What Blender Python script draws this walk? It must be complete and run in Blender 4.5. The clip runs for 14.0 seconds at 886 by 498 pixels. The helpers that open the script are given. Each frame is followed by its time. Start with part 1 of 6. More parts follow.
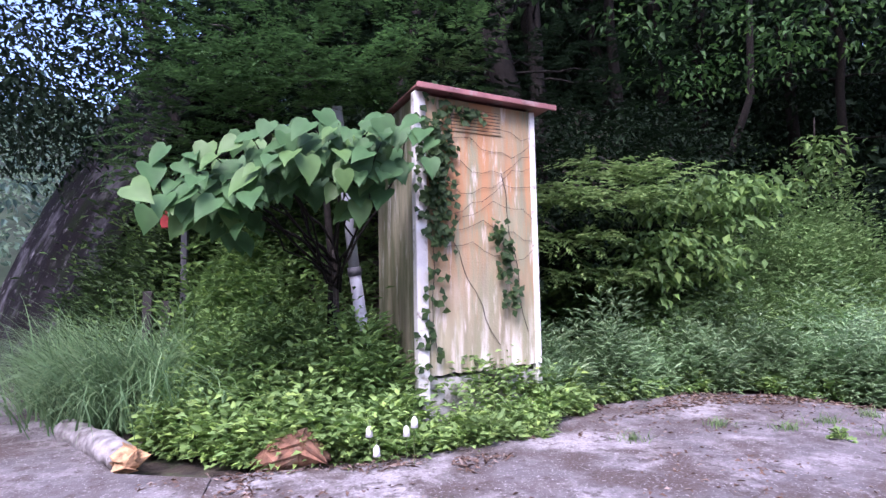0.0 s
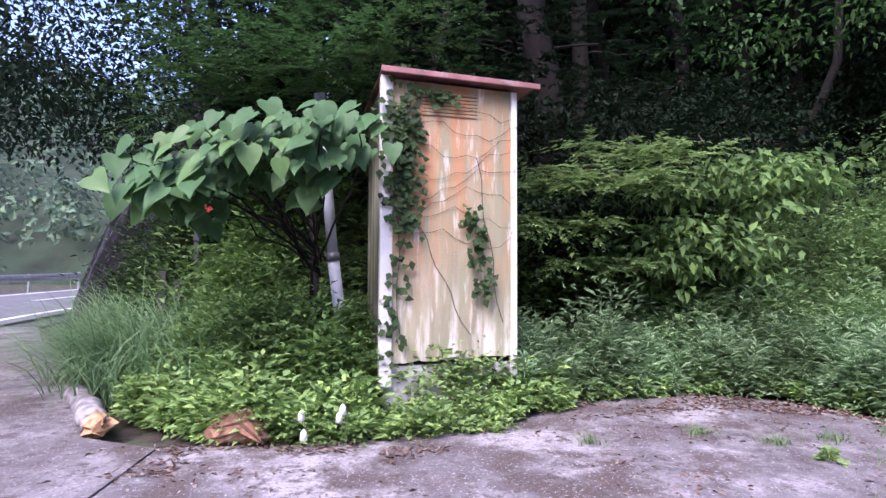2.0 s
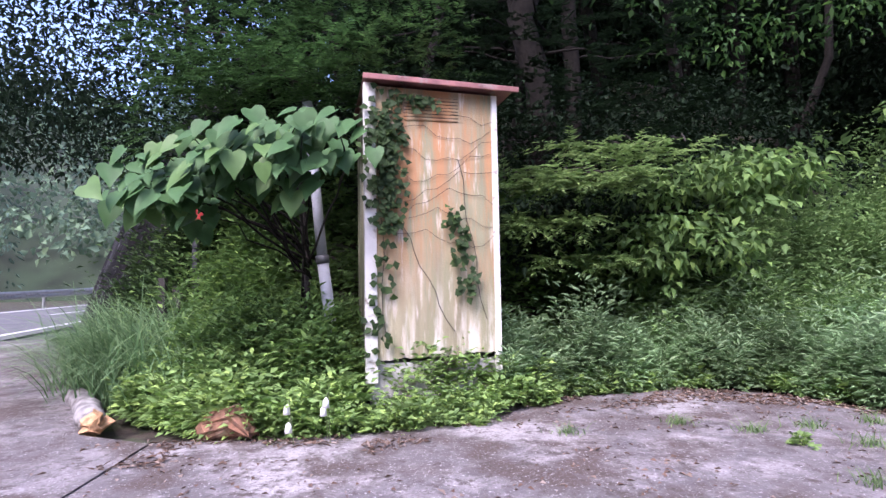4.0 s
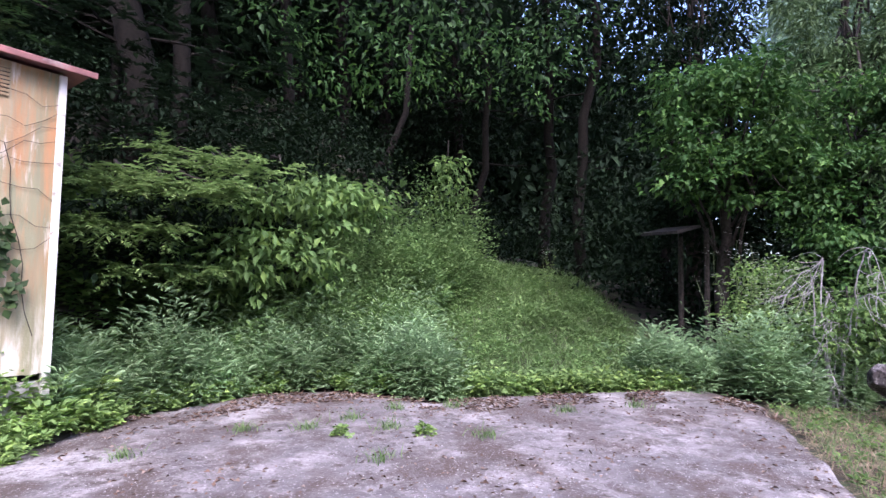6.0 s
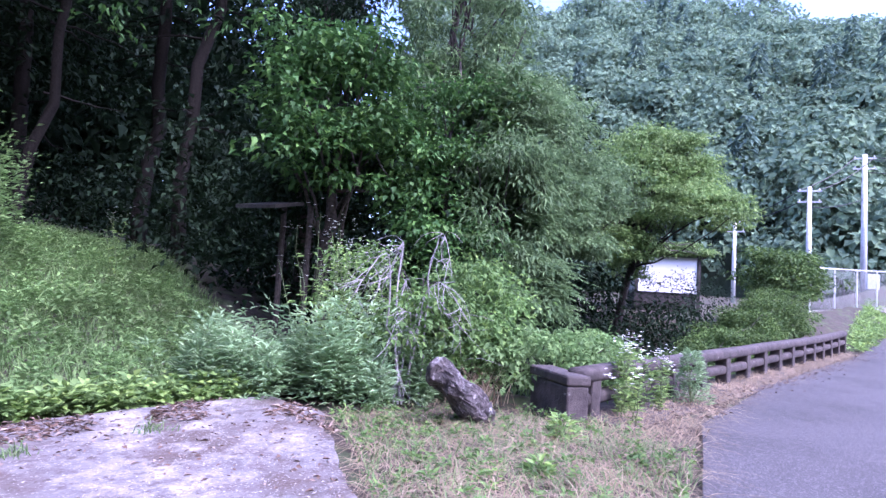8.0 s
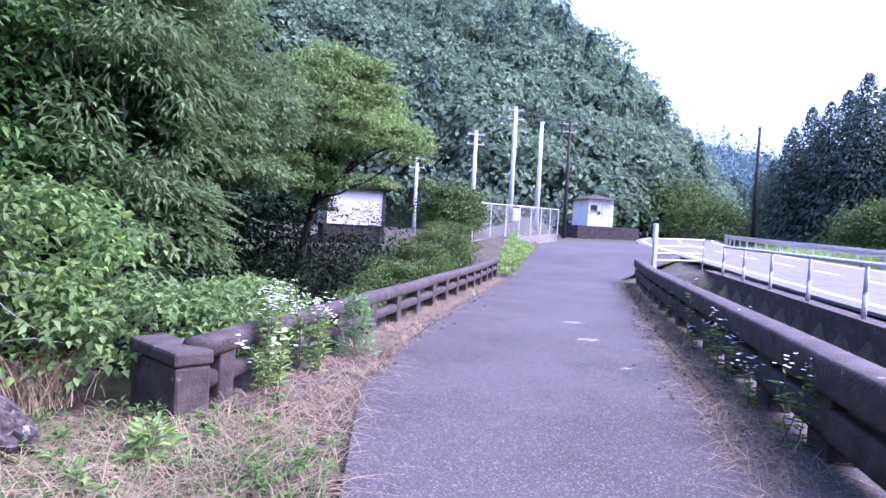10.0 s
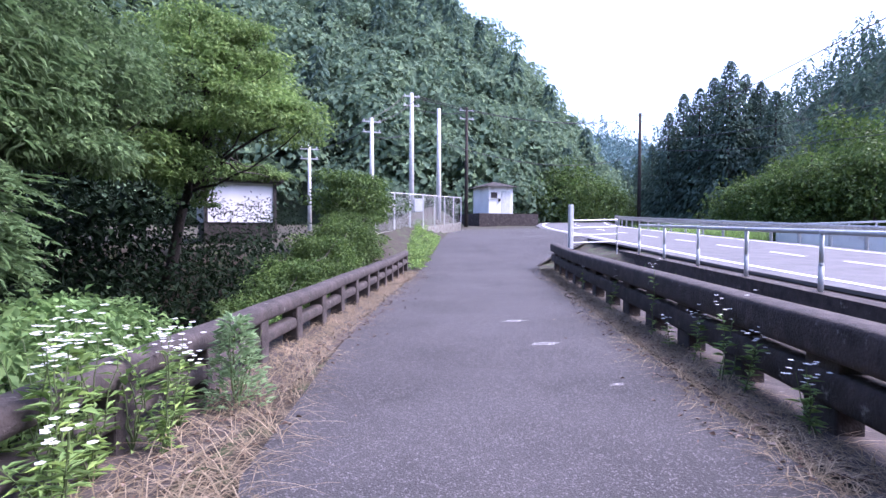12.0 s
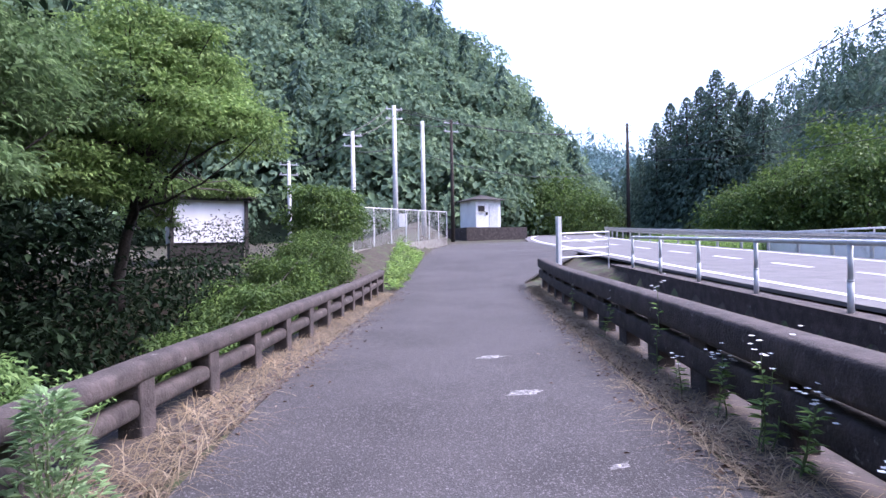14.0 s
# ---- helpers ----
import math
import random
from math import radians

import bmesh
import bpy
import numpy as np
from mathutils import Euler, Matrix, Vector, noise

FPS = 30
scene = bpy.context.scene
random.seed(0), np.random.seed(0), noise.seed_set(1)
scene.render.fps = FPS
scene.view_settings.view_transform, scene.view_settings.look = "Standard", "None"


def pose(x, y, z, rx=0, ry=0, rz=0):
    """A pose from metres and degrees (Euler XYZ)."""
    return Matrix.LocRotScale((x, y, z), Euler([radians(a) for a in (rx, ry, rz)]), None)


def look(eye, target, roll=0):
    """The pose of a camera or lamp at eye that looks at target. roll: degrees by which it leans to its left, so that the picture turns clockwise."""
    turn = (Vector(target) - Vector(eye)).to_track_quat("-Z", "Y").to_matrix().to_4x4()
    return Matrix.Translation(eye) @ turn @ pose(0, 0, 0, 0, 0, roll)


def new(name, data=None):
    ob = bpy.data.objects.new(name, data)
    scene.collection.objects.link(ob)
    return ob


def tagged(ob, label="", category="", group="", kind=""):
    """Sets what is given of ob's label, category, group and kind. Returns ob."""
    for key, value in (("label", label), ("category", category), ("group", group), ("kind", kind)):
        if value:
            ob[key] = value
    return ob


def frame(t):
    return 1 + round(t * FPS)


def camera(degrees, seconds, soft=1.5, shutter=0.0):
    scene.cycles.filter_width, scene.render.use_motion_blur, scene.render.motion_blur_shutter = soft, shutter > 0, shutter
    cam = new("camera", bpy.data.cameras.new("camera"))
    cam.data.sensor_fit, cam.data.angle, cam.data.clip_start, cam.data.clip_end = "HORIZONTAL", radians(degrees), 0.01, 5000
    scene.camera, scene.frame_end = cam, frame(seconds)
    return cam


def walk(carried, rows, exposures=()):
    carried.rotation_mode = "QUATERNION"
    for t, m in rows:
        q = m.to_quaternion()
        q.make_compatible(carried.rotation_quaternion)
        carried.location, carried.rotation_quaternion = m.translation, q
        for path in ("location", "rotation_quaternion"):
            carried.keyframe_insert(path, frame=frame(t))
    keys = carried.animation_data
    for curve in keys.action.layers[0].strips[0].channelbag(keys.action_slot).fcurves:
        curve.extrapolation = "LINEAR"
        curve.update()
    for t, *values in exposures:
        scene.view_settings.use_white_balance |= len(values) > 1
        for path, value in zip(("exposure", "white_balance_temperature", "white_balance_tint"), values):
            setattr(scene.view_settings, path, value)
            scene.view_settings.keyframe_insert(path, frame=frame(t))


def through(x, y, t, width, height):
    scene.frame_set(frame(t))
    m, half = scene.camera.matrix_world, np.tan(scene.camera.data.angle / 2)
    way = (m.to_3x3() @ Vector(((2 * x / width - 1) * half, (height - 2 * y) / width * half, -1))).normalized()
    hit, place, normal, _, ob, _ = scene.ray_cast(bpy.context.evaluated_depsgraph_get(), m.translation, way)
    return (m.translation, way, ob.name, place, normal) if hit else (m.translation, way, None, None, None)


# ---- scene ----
cam = camera(78.0, 14.0)
PATH = [
    (0, (-0.484, 0.034, 1.205), (-0.272, 2.017, 1.355), -1.1),
    (0.5, (-0.337, 0.035, 1.174), (-0.16, 2.021, 1.332), -4.1),
    (1, (-0.004, 0.134, 1.263), (0.052, 2.131, 1.355), -2.8),
    (1.5, (0.227, 0.158, 1.241), (0.219, 2.156, 1.339), -3.0),
    (2, (0.627, 0.099, 1.268), (0.486, 2.093, 1.346), 0.2),
    (2.2, (0.765, 0.073, 1.274), (0.571, 2.063, 1.338), -1.1),
    (4.5, (0.899, -0.015, 1.156), (0.725, 1.973, 1.294), -0.8),
    (5, (0.99, -0.026, 1.17), (0.92, 1.966, 1.325), -0.1),
    (5.5, (1.179, -0.174, 1.207), (1.674, 1.759, 1.355), -0.0),
    (6, (1.11, -0.264, 1.263), (2.208, 1.404, 1.387), 0.9),
    (6.5, (1.149, -0.216, 1.344), (2.641, 1.114, 1.405), 1.5),
    (7, (1.835, 0.085, 1.275), (3.543, 1.125, 1.293), 3.2),
    (7.5, (2.372, 0.158, 1.197), (4.178, 1.006, 1.341), 3.6),
    (8, (2.911, 0.138, 1.176), (4.778, 0.843, 1.313), 3.6),
    (8.5, (3.383, -0.052, 1.055), (5.314, 0.458, 1.166), 1.0),
    (9, (3.766, -0.228, 1.204), (5.755, -0.022, 1.246), -0.4),
    (9.2, (3.834, -0.248, 1.296), (5.832, -0.174, 1.299), 1.0),
    (11.3, (5.607, -0.111, 1.208), (7.5, -0.757, 1.183), 0.1),
    (11.5, (5.701, -0.147, 1.21), (7.599, -0.777, 1.18), -0.2),
    (12, (6.149, -0.375, 1.175), (8.015, -1.09, 1.114), 0.2),
    (12.5, (6.474, -0.599, 1.179), (8.339, -1.314, 1.073), -2.8),
    (13, (6.609, -0.77, 1.239), (8.504, -1.4, 1.125), -2.2),
    (13.5, (6.843, -0.933, 1.235), (8.724, -1.606, 1.143), -1.3),
    (14, (7.138, -1.122, 1.229), (8.994, -1.868, 1.221), -1.0),
]
walk(cam, [(t, look(eye, target, roll)) for t, eye, target, roll in PATH], exposures=[(0.0, 1.85, 5600, 37), (5.0, 1.85, 5850, 30), (5.5, 1.85, 5850, 29), (6.5, 2.0, 5650, 30), (7.5, 2.35, 5250, 40), (8.5, 2.5, 5140, 47), (9.2, 2.5, 5160, 49), (11.5, 2.15, 5550, 36), (13.0, 2.05, 5700, 31), (14.0, 2.05, 5800, 29)])

# ---- light ----
SUN_EL, SUN_AZ = 52.0, 200.0
world = bpy.data.worlds.new("world")
scene.world = world
world.use_nodes = True
wn = world.node_tree.nodes
sky = wn.new("ShaderNodeTexSky")
sky.sky_type = "NISHITA"
sky.sun_disc = False
sky.sun_elevation, sky.sun_rotation = radians(SUN_EL), radians(SUN_AZ)
sky.air_density, sky.dust_density, sky.ozone_density = 1.0, 3.0, 1.5
wn["Background"].inputs["Strength"].default_value = 0.15
world.node_tree.links.new(sky.outputs[0], wn["Background"].inputs["Color"])
sun_data = bpy.data.lights.new("sun", "SUN")
sun_data.energy, sun_data.angle, sun_data.color = 1.4, radians(30), (1.0, 0.96, 0.9)
sun = new("sun", sun_data)
az = radians(SUN_AZ)
sun.matrix_world = look((0, 0, 60), (-math.sin(az) * 50, -math.cos(az) * 50, 60 - 50 * math.tan(radians(SUN_EL))))


# ---- materials ----
def mat(name, color, rough=0.8, metal=0.0, vary=0.15, scale=6.0, stain=None, stain_scale=1.2, stain_at=0.55, bump=0.3, bump_scale=60.0, spec=0.5, island=0.0, random_object=0.0, stretch=None):
    """A painted, stony or wooden surface: two scales of colour variation, stains and fine relief."""
    m = bpy.data.materials.new(name)
    m.use_nodes = True
    nt = m.node_tree
    n, l = nt.nodes, nt.links
    b = n["Principled BSDF"]
    b.inputs["Roughness"].default_value = rough
    b.inputs["Metallic"].default_value = metal
    b.inputs["Specular IOR Level"].default_value = spec
    co = n.new("ShaderNodeTexCoord")
    where = co.outputs["Object"]
    if stretch:
        mp = n.new("ShaderNodeMapping")
        mp.inputs["Scale"].default_value = stretch
        l.new(where, mp.inputs["Vector"])
        where = mp.outputs["Vector"]
    n1 = n.new("ShaderNodeTexNoise")
    n1.inputs["Scale"].default_value = scale
    n1.inputs["Detail"].default_value = 8
    l.new(where, n1.inputs["Vector"])
    hsv = n.new("ShaderNodeHueSaturation")
    mr = n.new("ShaderNodeMapRange")
    mr.inputs["From Min"].default_value, mr.inputs["From Max"].default_value = 0.3, 0.7
    mr.inputs["To Min"].default_value, mr.inputs["To Max"].default_value = 1 - vary * 2, 1 + vary * 2
    l.new(n1.outputs["Fac"], mr.inputs["Value"])
    value = mr.outputs["Result"]
    if island or random_object:
        src = n.new("ShaderNodeNewGeometry").outputs["Random Per Island"] if island else n.new("ShaderNodeObjectInfo").outputs["Random"]
        amount = island or random_object
        ml = n.new("ShaderNodeMath")
        ml.operation = "MULTIPLY_ADD"
        ml.inputs[1].default_value, ml.inputs[2].default_value = 2 * amount, 1 - amount
        l.new(src, ml.inputs[0])
        mm = n.new("ShaderNodeMath")
        mm.operation = "MULTIPLY"
        l.new(ml.outputs[0], mm.inputs[0])
        l.new(value, mm.inputs[1])
        value = mm.outputs[0]
    l.new(value, hsv.inputs["Value"])
    hsv.inputs["Color"].default_value = (*color, 1)
    out = hsv.outputs["Color"]
    for k, (sc, col, at, *span) in enumerate(stain or ()):
        n2 = n.new("ShaderNodeTexNoise")
        n2.inputs["Scale"].default_value = sc
        n2.inputs["Detail"].default_value = 10
        n2.inputs["Roughness"].default_value = 0.65
        sh = n.new("ShaderNodeVectorMath")
        sh.operation = "ADD"
        sh.inputs[1].default_value = (7.3 * k + 3, 11.1 * k, 5.7 * k)
        l.new(where, sh.inputs[0])
        l.new(sh.outputs[0], n2.inputs["Vector"])
        cr = n.new("ShaderNodeMapRange")
        cr.inputs["From Min"].default_value, cr.inputs["From Max"].default_value = at - 0.06, at + 0.06
        l.new(n2.outputs["Fac"], cr.inputs["Value"])
        factor = cr.outputs["Result"]
        if span:
            sep = n.new("ShaderNodeSeparateXYZ")
            l.new(co.outputs["Object"], sep.inputs[0])
            fade = n.new("ShaderNodeMapRange")
            fade.inputs["From Min"].default_value, fade.inputs["From Max"].default_value = span[0]
            l.new(sep.outputs["Z"], fade.inputs["Value"])
            both = n.new("ShaderNodeMath")
            both.operation = "MULTIPLY"
            l.new(factor, both.inputs[0])
            l.new(fade.outputs["Result"], both.inputs[1])
            factor = both.outputs[0]
        mx = n.new("ShaderNodeMix")
        mx.data_type = "RGBA"
        l.new(factor, mx.inputs["Factor"])
        l.new(out, mx.inputs["A"])
        mx.inputs["B"].default_value = (*col, 1)
        out = mx.outputs["Result"]
    l.new(out, b.inputs["Base Color"])
    n3 = n.new("ShaderNodeTexNoise")
    n3.inputs["Scale"].default_value = bump_scale
    n3.inputs["Detail"].default_value = 6
    l.new(co.outputs["Object"], n3.inputs["Vector"])
    bp = n.new("ShaderNodeBump")
    bp.inputs["Strength"].default_value = bump
    bp.inputs["Distance"].default_value = 0.01
    l.new(n3.outputs["Fac"], bp.inputs["Height"])
    l.new(bp.outputs["Normal"], b.inputs["Normal"])
    return m


def leaf_mat(name, color, tip=None, rough=0.62, through=0.35, vary=0.35, spec=0.22):
    """Leaves: each differs a little from the next, and some light comes through."""
    m = bpy.data.materials.new(name)
    m.use_nodes = True
    n, l = m.node_tree.nodes, m.node_tree.links
    b = n["Principled BSDF"]
    geo = n.new("ShaderNodeNewGeometry")
    ramp = n.new("ShaderNodeValToRGB")
    e = ramp.color_ramp.elements
    tip = tip or (color[0] * 1.5, color[1] * 1.35, color[2] * 1.1)
    e[0].position, e[0].color = 0.0, (*[c * (1 - vary) for c in color], 1)
    e[1].position, e[1].color = 1.0, (*tip, 1)
    mid = ramp.color_ramp.elements.new(0.6)
    mid.color = (*color, 1)
    l.new(geo.outputs["Random Per Island"], ramp.inputs["Fac"])
    co = n.new("ShaderNodeTexCoord")
    n1 = n.new("ShaderNodeTexNoise")
    n1.inputs["Scale"].default_value = 0.9
    l.new(co.outputs["Object"], n1.inputs["Vector"])
    mr = n.new("ShaderNodeMapRange")
    mr.inputs["From Min"].default_value, mr.inputs["From Max"].default_value = 0.3, 0.7
    mr.inputs["To Min"].default_value, mr.inputs["To Max"].default_value = 0.7, 1.3
    l.new(n1.outputs["Fac"], mr.inputs["Value"])
    hsv = n.new("ShaderNodeHueSaturation")
    l.new(mr.outputs["Result"], hsv.inputs["Value"])
    l.new(ramp.outputs["Color"], hsv.inputs["Color"])
    l.new(hsv.outputs["Color"], b.inputs["Base Color"])
    b.inputs["Roughness"].default_value = rough
    b.inputs["Specular IOR Level"].default_value = spec
    tr = n.new("ShaderNodeBsdfTranslucent")
    l.new(hsv.outputs["Color"], tr.inputs["Color"])
    mix = n.new("ShaderNodeMixShader")
    mix.inputs["Fac"].default_value = through
    l.new(b.outputs[0], mix.inputs[1])
    l.new(tr.outputs[0], mix.inputs[2])
    l.new(mix.outputs[0], n["Material Output"].inputs["Surface"])
    return m


ASPHALT = mat("asphalt", (0.044, 0.04, 0.041), 0.9, vary=0.12, scale=1.1, stain=[(0.35, (0.06, 0.055, 0.057), 0.52), (75.0, (0.2, 0.19, 0.19), 0.6), (120.0, (0.025, 0.023, 0.024), 0.58), (3.0, (0.13, 0.12, 0.12), 0.72)], bump=1.0, bump_scale=100)
ASPHALT_PALE = mat("pale_asphalt", (0.115, 0.112, 0.115), 0.85, vary=0.1, scale=2.0, bump=0.4, bump_scale=120)
ROAD_WHITE = mat("road_paint", (0.75, 0.75, 0.74), 0.7, vary=0.05)
ROAD_STAIN = mat("dried_splash", (0.3, 0.29, 0.29), 0.9, vary=0.2, scale=20.0, stain=[(30.0, (0.09, 0.085, 0.085), 0.5)])
SLAB = mat("worn_concrete", (0.125, 0.112, 0.112), 0.9, vary=0.2, scale=5.0, stain=[(1.3, (0.32, 0.295, 0.29), 0.53), (6.0, (0.22, 0.2, 0.2), 0.58), (0.8, (0.12, 0.105, 0.105), 0.56), (1.7, (0.07, 0.05, 0.042), 0.53), (9.0, (0.06, 0.046, 0.038), 0.58), (40.0, (0.11, 0.095, 0.088), 0.58), (55.0, (0.5, 0.48, 0.48), 0.64)], bump=1.0, bump_scale=45)
SOIL = mat("soil", (0.04, 0.03, 0.022), 0.95, vary=0.25, scale=7.0, stain=[(2.5, (0.05, 0.07, 0.025), 0.55)], bump=1.0, bump_scale=25)
HILL_SOIL = mat("hill_floor", (0.025, 0.04, 0.02), 0.95, vary=0.3, scale=0.3)
DARK_CONCRETE = mat("weathered_concrete", (0.055, 0.044, 0.042), 0.9, vary=0.25, scale=7.0, stain=[(9.0, (0.3, 0.3, 0.27), 0.68), (4.0, (0.04, 0.033, 0.03), 0.58)], bump=0.8, bump_scale=45)
WALL_MOSS = mat("mossy_concrete", (0.022, 0.019, 0.02), 0.95, vary=0.4, scale=1.2, stain=[(0.5, (0.01, 0.008, 0.008), 0.45), (2.2, (0.014, 0.02, 0.008), 0.56), (0.9, (0.1, 0.095, 0.1), 0.6), (6.0, (0.2, 0.19, 0.19), 0.64)], bump=0.8, bump_scale=30, spec=0.1)
FOOTING = mat("pale_concrete", (0.4, 0.39, 0.36), 0.9, vary=0.12, stain=[(5.0, (0.2, 0.18, 0.15), 0.58)], bump=0.5)
PANEL = mat("stained_panel", (0.34, 0.3, 0.185), 0.75, vary=0.16, scale=9.0, stain=[(2.0, (0.22, 0.225, 0.13), 0.52), (3.0, (0.42, 0.22, 0.095), 0.47, (0.5, 1.5)), (8.0, (0.27, 0.26, 0.15), 0.55), (13.0, (0.62, 0.55, 0.45), 0.62, (-0.5, 0.3)), (7.0, (0.6, 0.56, 0.47), 0.55, (1.0, 0.3)), (20.0, (0.3, 0.2, 0.1), 0.66)], bump=0.4, stretch=(1.0, 1.0, 0.13))
PANEL_SIDE = mat("streaked_panel", (0.25, 0.23, 0.15), 0.75, vary=0.2, scale=6.0, stain=[(5.0, (0.12, 0.13, 0.06), 0.5), (9.0, (0.5, 0.48, 0.42), 0.6)], bump=0.3, stretch=(1.0, 1.0, 0.15))
WHITE = mat("flaking_white_paint", (0.7, 0.68, 0.63), 0.6, vary=0.06, stain=[(14.0, (0.3, 0.26, 0.2), 0.62)])
RAIL_WHITE = mat("white_steel_paint", (0.6, 0.62, 0.62), 0.5, vary=0.06, stain=[(12.0, (0.3, 0.27, 0.24), 0.68)])
HOUSE_WHITE = mat("white_plaster", (0.8, 0.8, 0.79), 0.8, vary=0.04, scale=1.0, stain=[(1.2, (0.55, 0.53, 0.5), 0.64)])
POLE_GREY = mat("pole_concrete", (0.55, 0.55, 0.54), 0.8, vary=0.08)
CABLE = mat("cable_black", (0.02, 0.02, 0.025), 0.6)
YELLOW = mat("yellow_plastic", (0.7, 0.45, 0.05), 0.5)
RED = mat("faded_red_paint", (0.25, 0.105, 0.095), 0.55, vary=0.2, stain=[(8.0, (0.3, 0.22, 0.2), 0.6)])
SIGN_RED = mat("sign_red", (0.5, 0.05, 0.04), 0.5, vary=0.1)
PIPE = mat("grey_plastic", (0.42, 0.43, 0.46), 0.5, vary=0.08, stain=[(7.0, (0.2, 0.2, 0.19), 0.62)])
PIPE_DARK = mat("dark_plastic", (0.08, 0.08, 0.085), 0.5)
DARK_WOOD = mat("dark_wood", (0.035, 0.03, 0.027), 0.85, vary=0.25, scale=12)
LOG_GREY = mat("barkless_log", (0.27, 0.25, 0.24), 0.85, vary=0.25, scale=14.0, stain=[(8.0, (0.1, 0.08, 0.07), 0.57)], bump=0.9, bump_scale=35)
HEARTWOOD = mat("splintered_wood", (0.45, 0.26, 0.13), 0.9, vary=0.25, scale=20, bump=1.0)
ROTTEN = mat("rotten_wood", (0.2, 0.1, 0.06), 0.95, vary=0.3, scale=15, stain=[(6.0, (0.3, 0.22, 0.16), 0.6)], bump=1.0, bump_scale=40)
STONE = mat("lichened_stone", (0.06, 0.05, 0.05), 0.95, vary=0.35, scale=10, stain=[(14.0, (0.3, 0.29, 0.28), 0.6), (40.0, (0.02, 0.017, 0.016), 0.55)], bump=0.9, bump_scale=30)
TWIG = mat("bleached_twig", (0.28, 0.265, 0.26), 0.85, vary=0.2, scale=20)
# Shaded copy of the bark: forest gloom is put into this near-black colour.
BARK_PAINTED_SHADE = mat("bark_painted_shade", (0.012, 0.010, 0.008), 0.95, vary=0.3, scale=20.0, bump=1.0, bump_scale=40, spec=0.2)
BARK = mat("bark", (0.04, 0.032, 0.027), 0.95, vary=0.3, scale=20.0, bump=1.0, bump_scale=40)
GALV = mat("galvanised_steel", (0.5, 0.51, 0.52), 0.45, 0.6, vary=0.08, scale=9.0)
STEM = mat("green_stem", (0.1, 0.14, 0.05), 0.7)
PETAL = mat("white_petal", (0.8, 0.8, 0.76), 0.6, vary=0.04)
LEAF_MID = leaf_mat("leaf_mid", (0.14, 0.245, 0.075), None, 0.62, 0.4)
LEAF_LIGHT = leaf_mat("leaf_light", (0.235, 0.37, 0.12))
# Near-black green: deep forest and thicket shade is put into this leaf colour.
LEAF_PAINTED_SHADE = leaf_mat("leaf_painted_shade", (0.014, 0.028, 0.014), (0.024, 0.045, 0.02), 0.7, 0.25, 0.35, 0.1)
LEAF_MUGWORT = leaf_mat("leaf_mugwort", (0.24, 0.37, 0.18), (0.34, 0.47, 0.25), 0.75, 0.45, 0.2)
LEAF_IVY = leaf_mat("leaf_ivy", (0.04, 0.075, 0.025), (0.07, 0.12, 0.035))
LEAF_HEART = leaf_mat("leaf_heart", (0.07, 0.155, 0.052), (0.092, 0.2, 0.065), 0.55, 0.25, 0.1)
LEAF_HEART_PALE = leaf_mat("leaf_heart_pale", (0.12, 0.22, 0.068), (0.15, 0.26, 0.085), 0.45, 0.25, 0.1)
LEAF_FIR = leaf_mat("leaf_fir", (0.045, 0.1, 0.03), (0.08, 0.16, 0.045))
LEAF_MAPLE = leaf_mat("leaf_maple", (0.17, 0.27, 0.085), (0.27, 0.38, 0.13), 0.65, 0.42)
LEAF_SPRAY = leaf_mat("leaf_spray", (0.11, 0.18, 0.075), (0.17, 0.26, 0.105), 0.65, 0.42)
LEAF_THICKET = leaf_mat("leaf_thicket", (0.045, 0.11, 0.028), (0.095, 0.185, 0.04), 0.6)
LEAF_BUSH = leaf_mat("leaf_bush", (0.08, 0.14, 0.04), (0.13, 0.2, 0.05))
LEAF_GRASS_BLUE = leaf_mat("leaf_tall_grass", (0.17, 0.29, 0.13), (0.29, 0.42, 0.2), 0.6, 0.42)
GRASS = leaf_mat("grass_green", (0.155, 0.255, 0.09), (0.24, 0.34, 0.13), 0.65, 0.42)
LEAF_BANK = leaf_mat("leaf_bank", (0.15, 0.255, 0.085), (0.22, 0.34, 0.115), 0.65, 0.42)
LITTER = leaf_mat("dead_leaf", (0.14, 0.09, 0.065), (0.3, 0.24, 0.2), 0.85, 0.05)
STRAW = leaf_mat("dry_straw", (0.27, 0.21, 0.135), (0.42, 0.345, 0.235), 0.85, 0.2)
# Distant woods: aerial haze is put into these pale, low-contrast leaf colours.
LEAF_FAR_HAZE = leaf_mat("leaf_far_painted_haze", (0.15, 0.225, 0.145), (0.175, 0.255, 0.14), 0.9, 0.35, 0.12, 0.1)
LEAF_FAR_DARK_HAZE = leaf_mat("leaf_far_dark_painted_haze", (0.1, 0.16, 0.125), (0.125, 0.19, 0.145), 0.9, 0.35, 0.12, 0.1)
# Cedar green lifted in colour to stand in for valley haze.
LEAF_CEDAR_HAZE = leaf_mat("leaf_valley_cedar_painted_haze", (0.075, 0.125, 0.095), (0.12, 0.19, 0.13), 0.85, 0.3)
# Blue-green carries the painted haze of the farthest hill.
LEAF_BLUE_HAZE = leaf_mat("leaf_blue_painted_haze", (0.13, 0.22, 0.22), (0.17, 0.27, 0.25), 0.8, 0.2)


# ---- building blocks ----
def part(name, bm, material, parent, label=""):
    me = bpy.data.meshes.new(name)
    bm.to_mesh(me)
    bm.free()
    me.materials.append(material)
    ob = new(name, me)
    ob.parent = parent
    if label:
        ob["label"] = label
    return ob


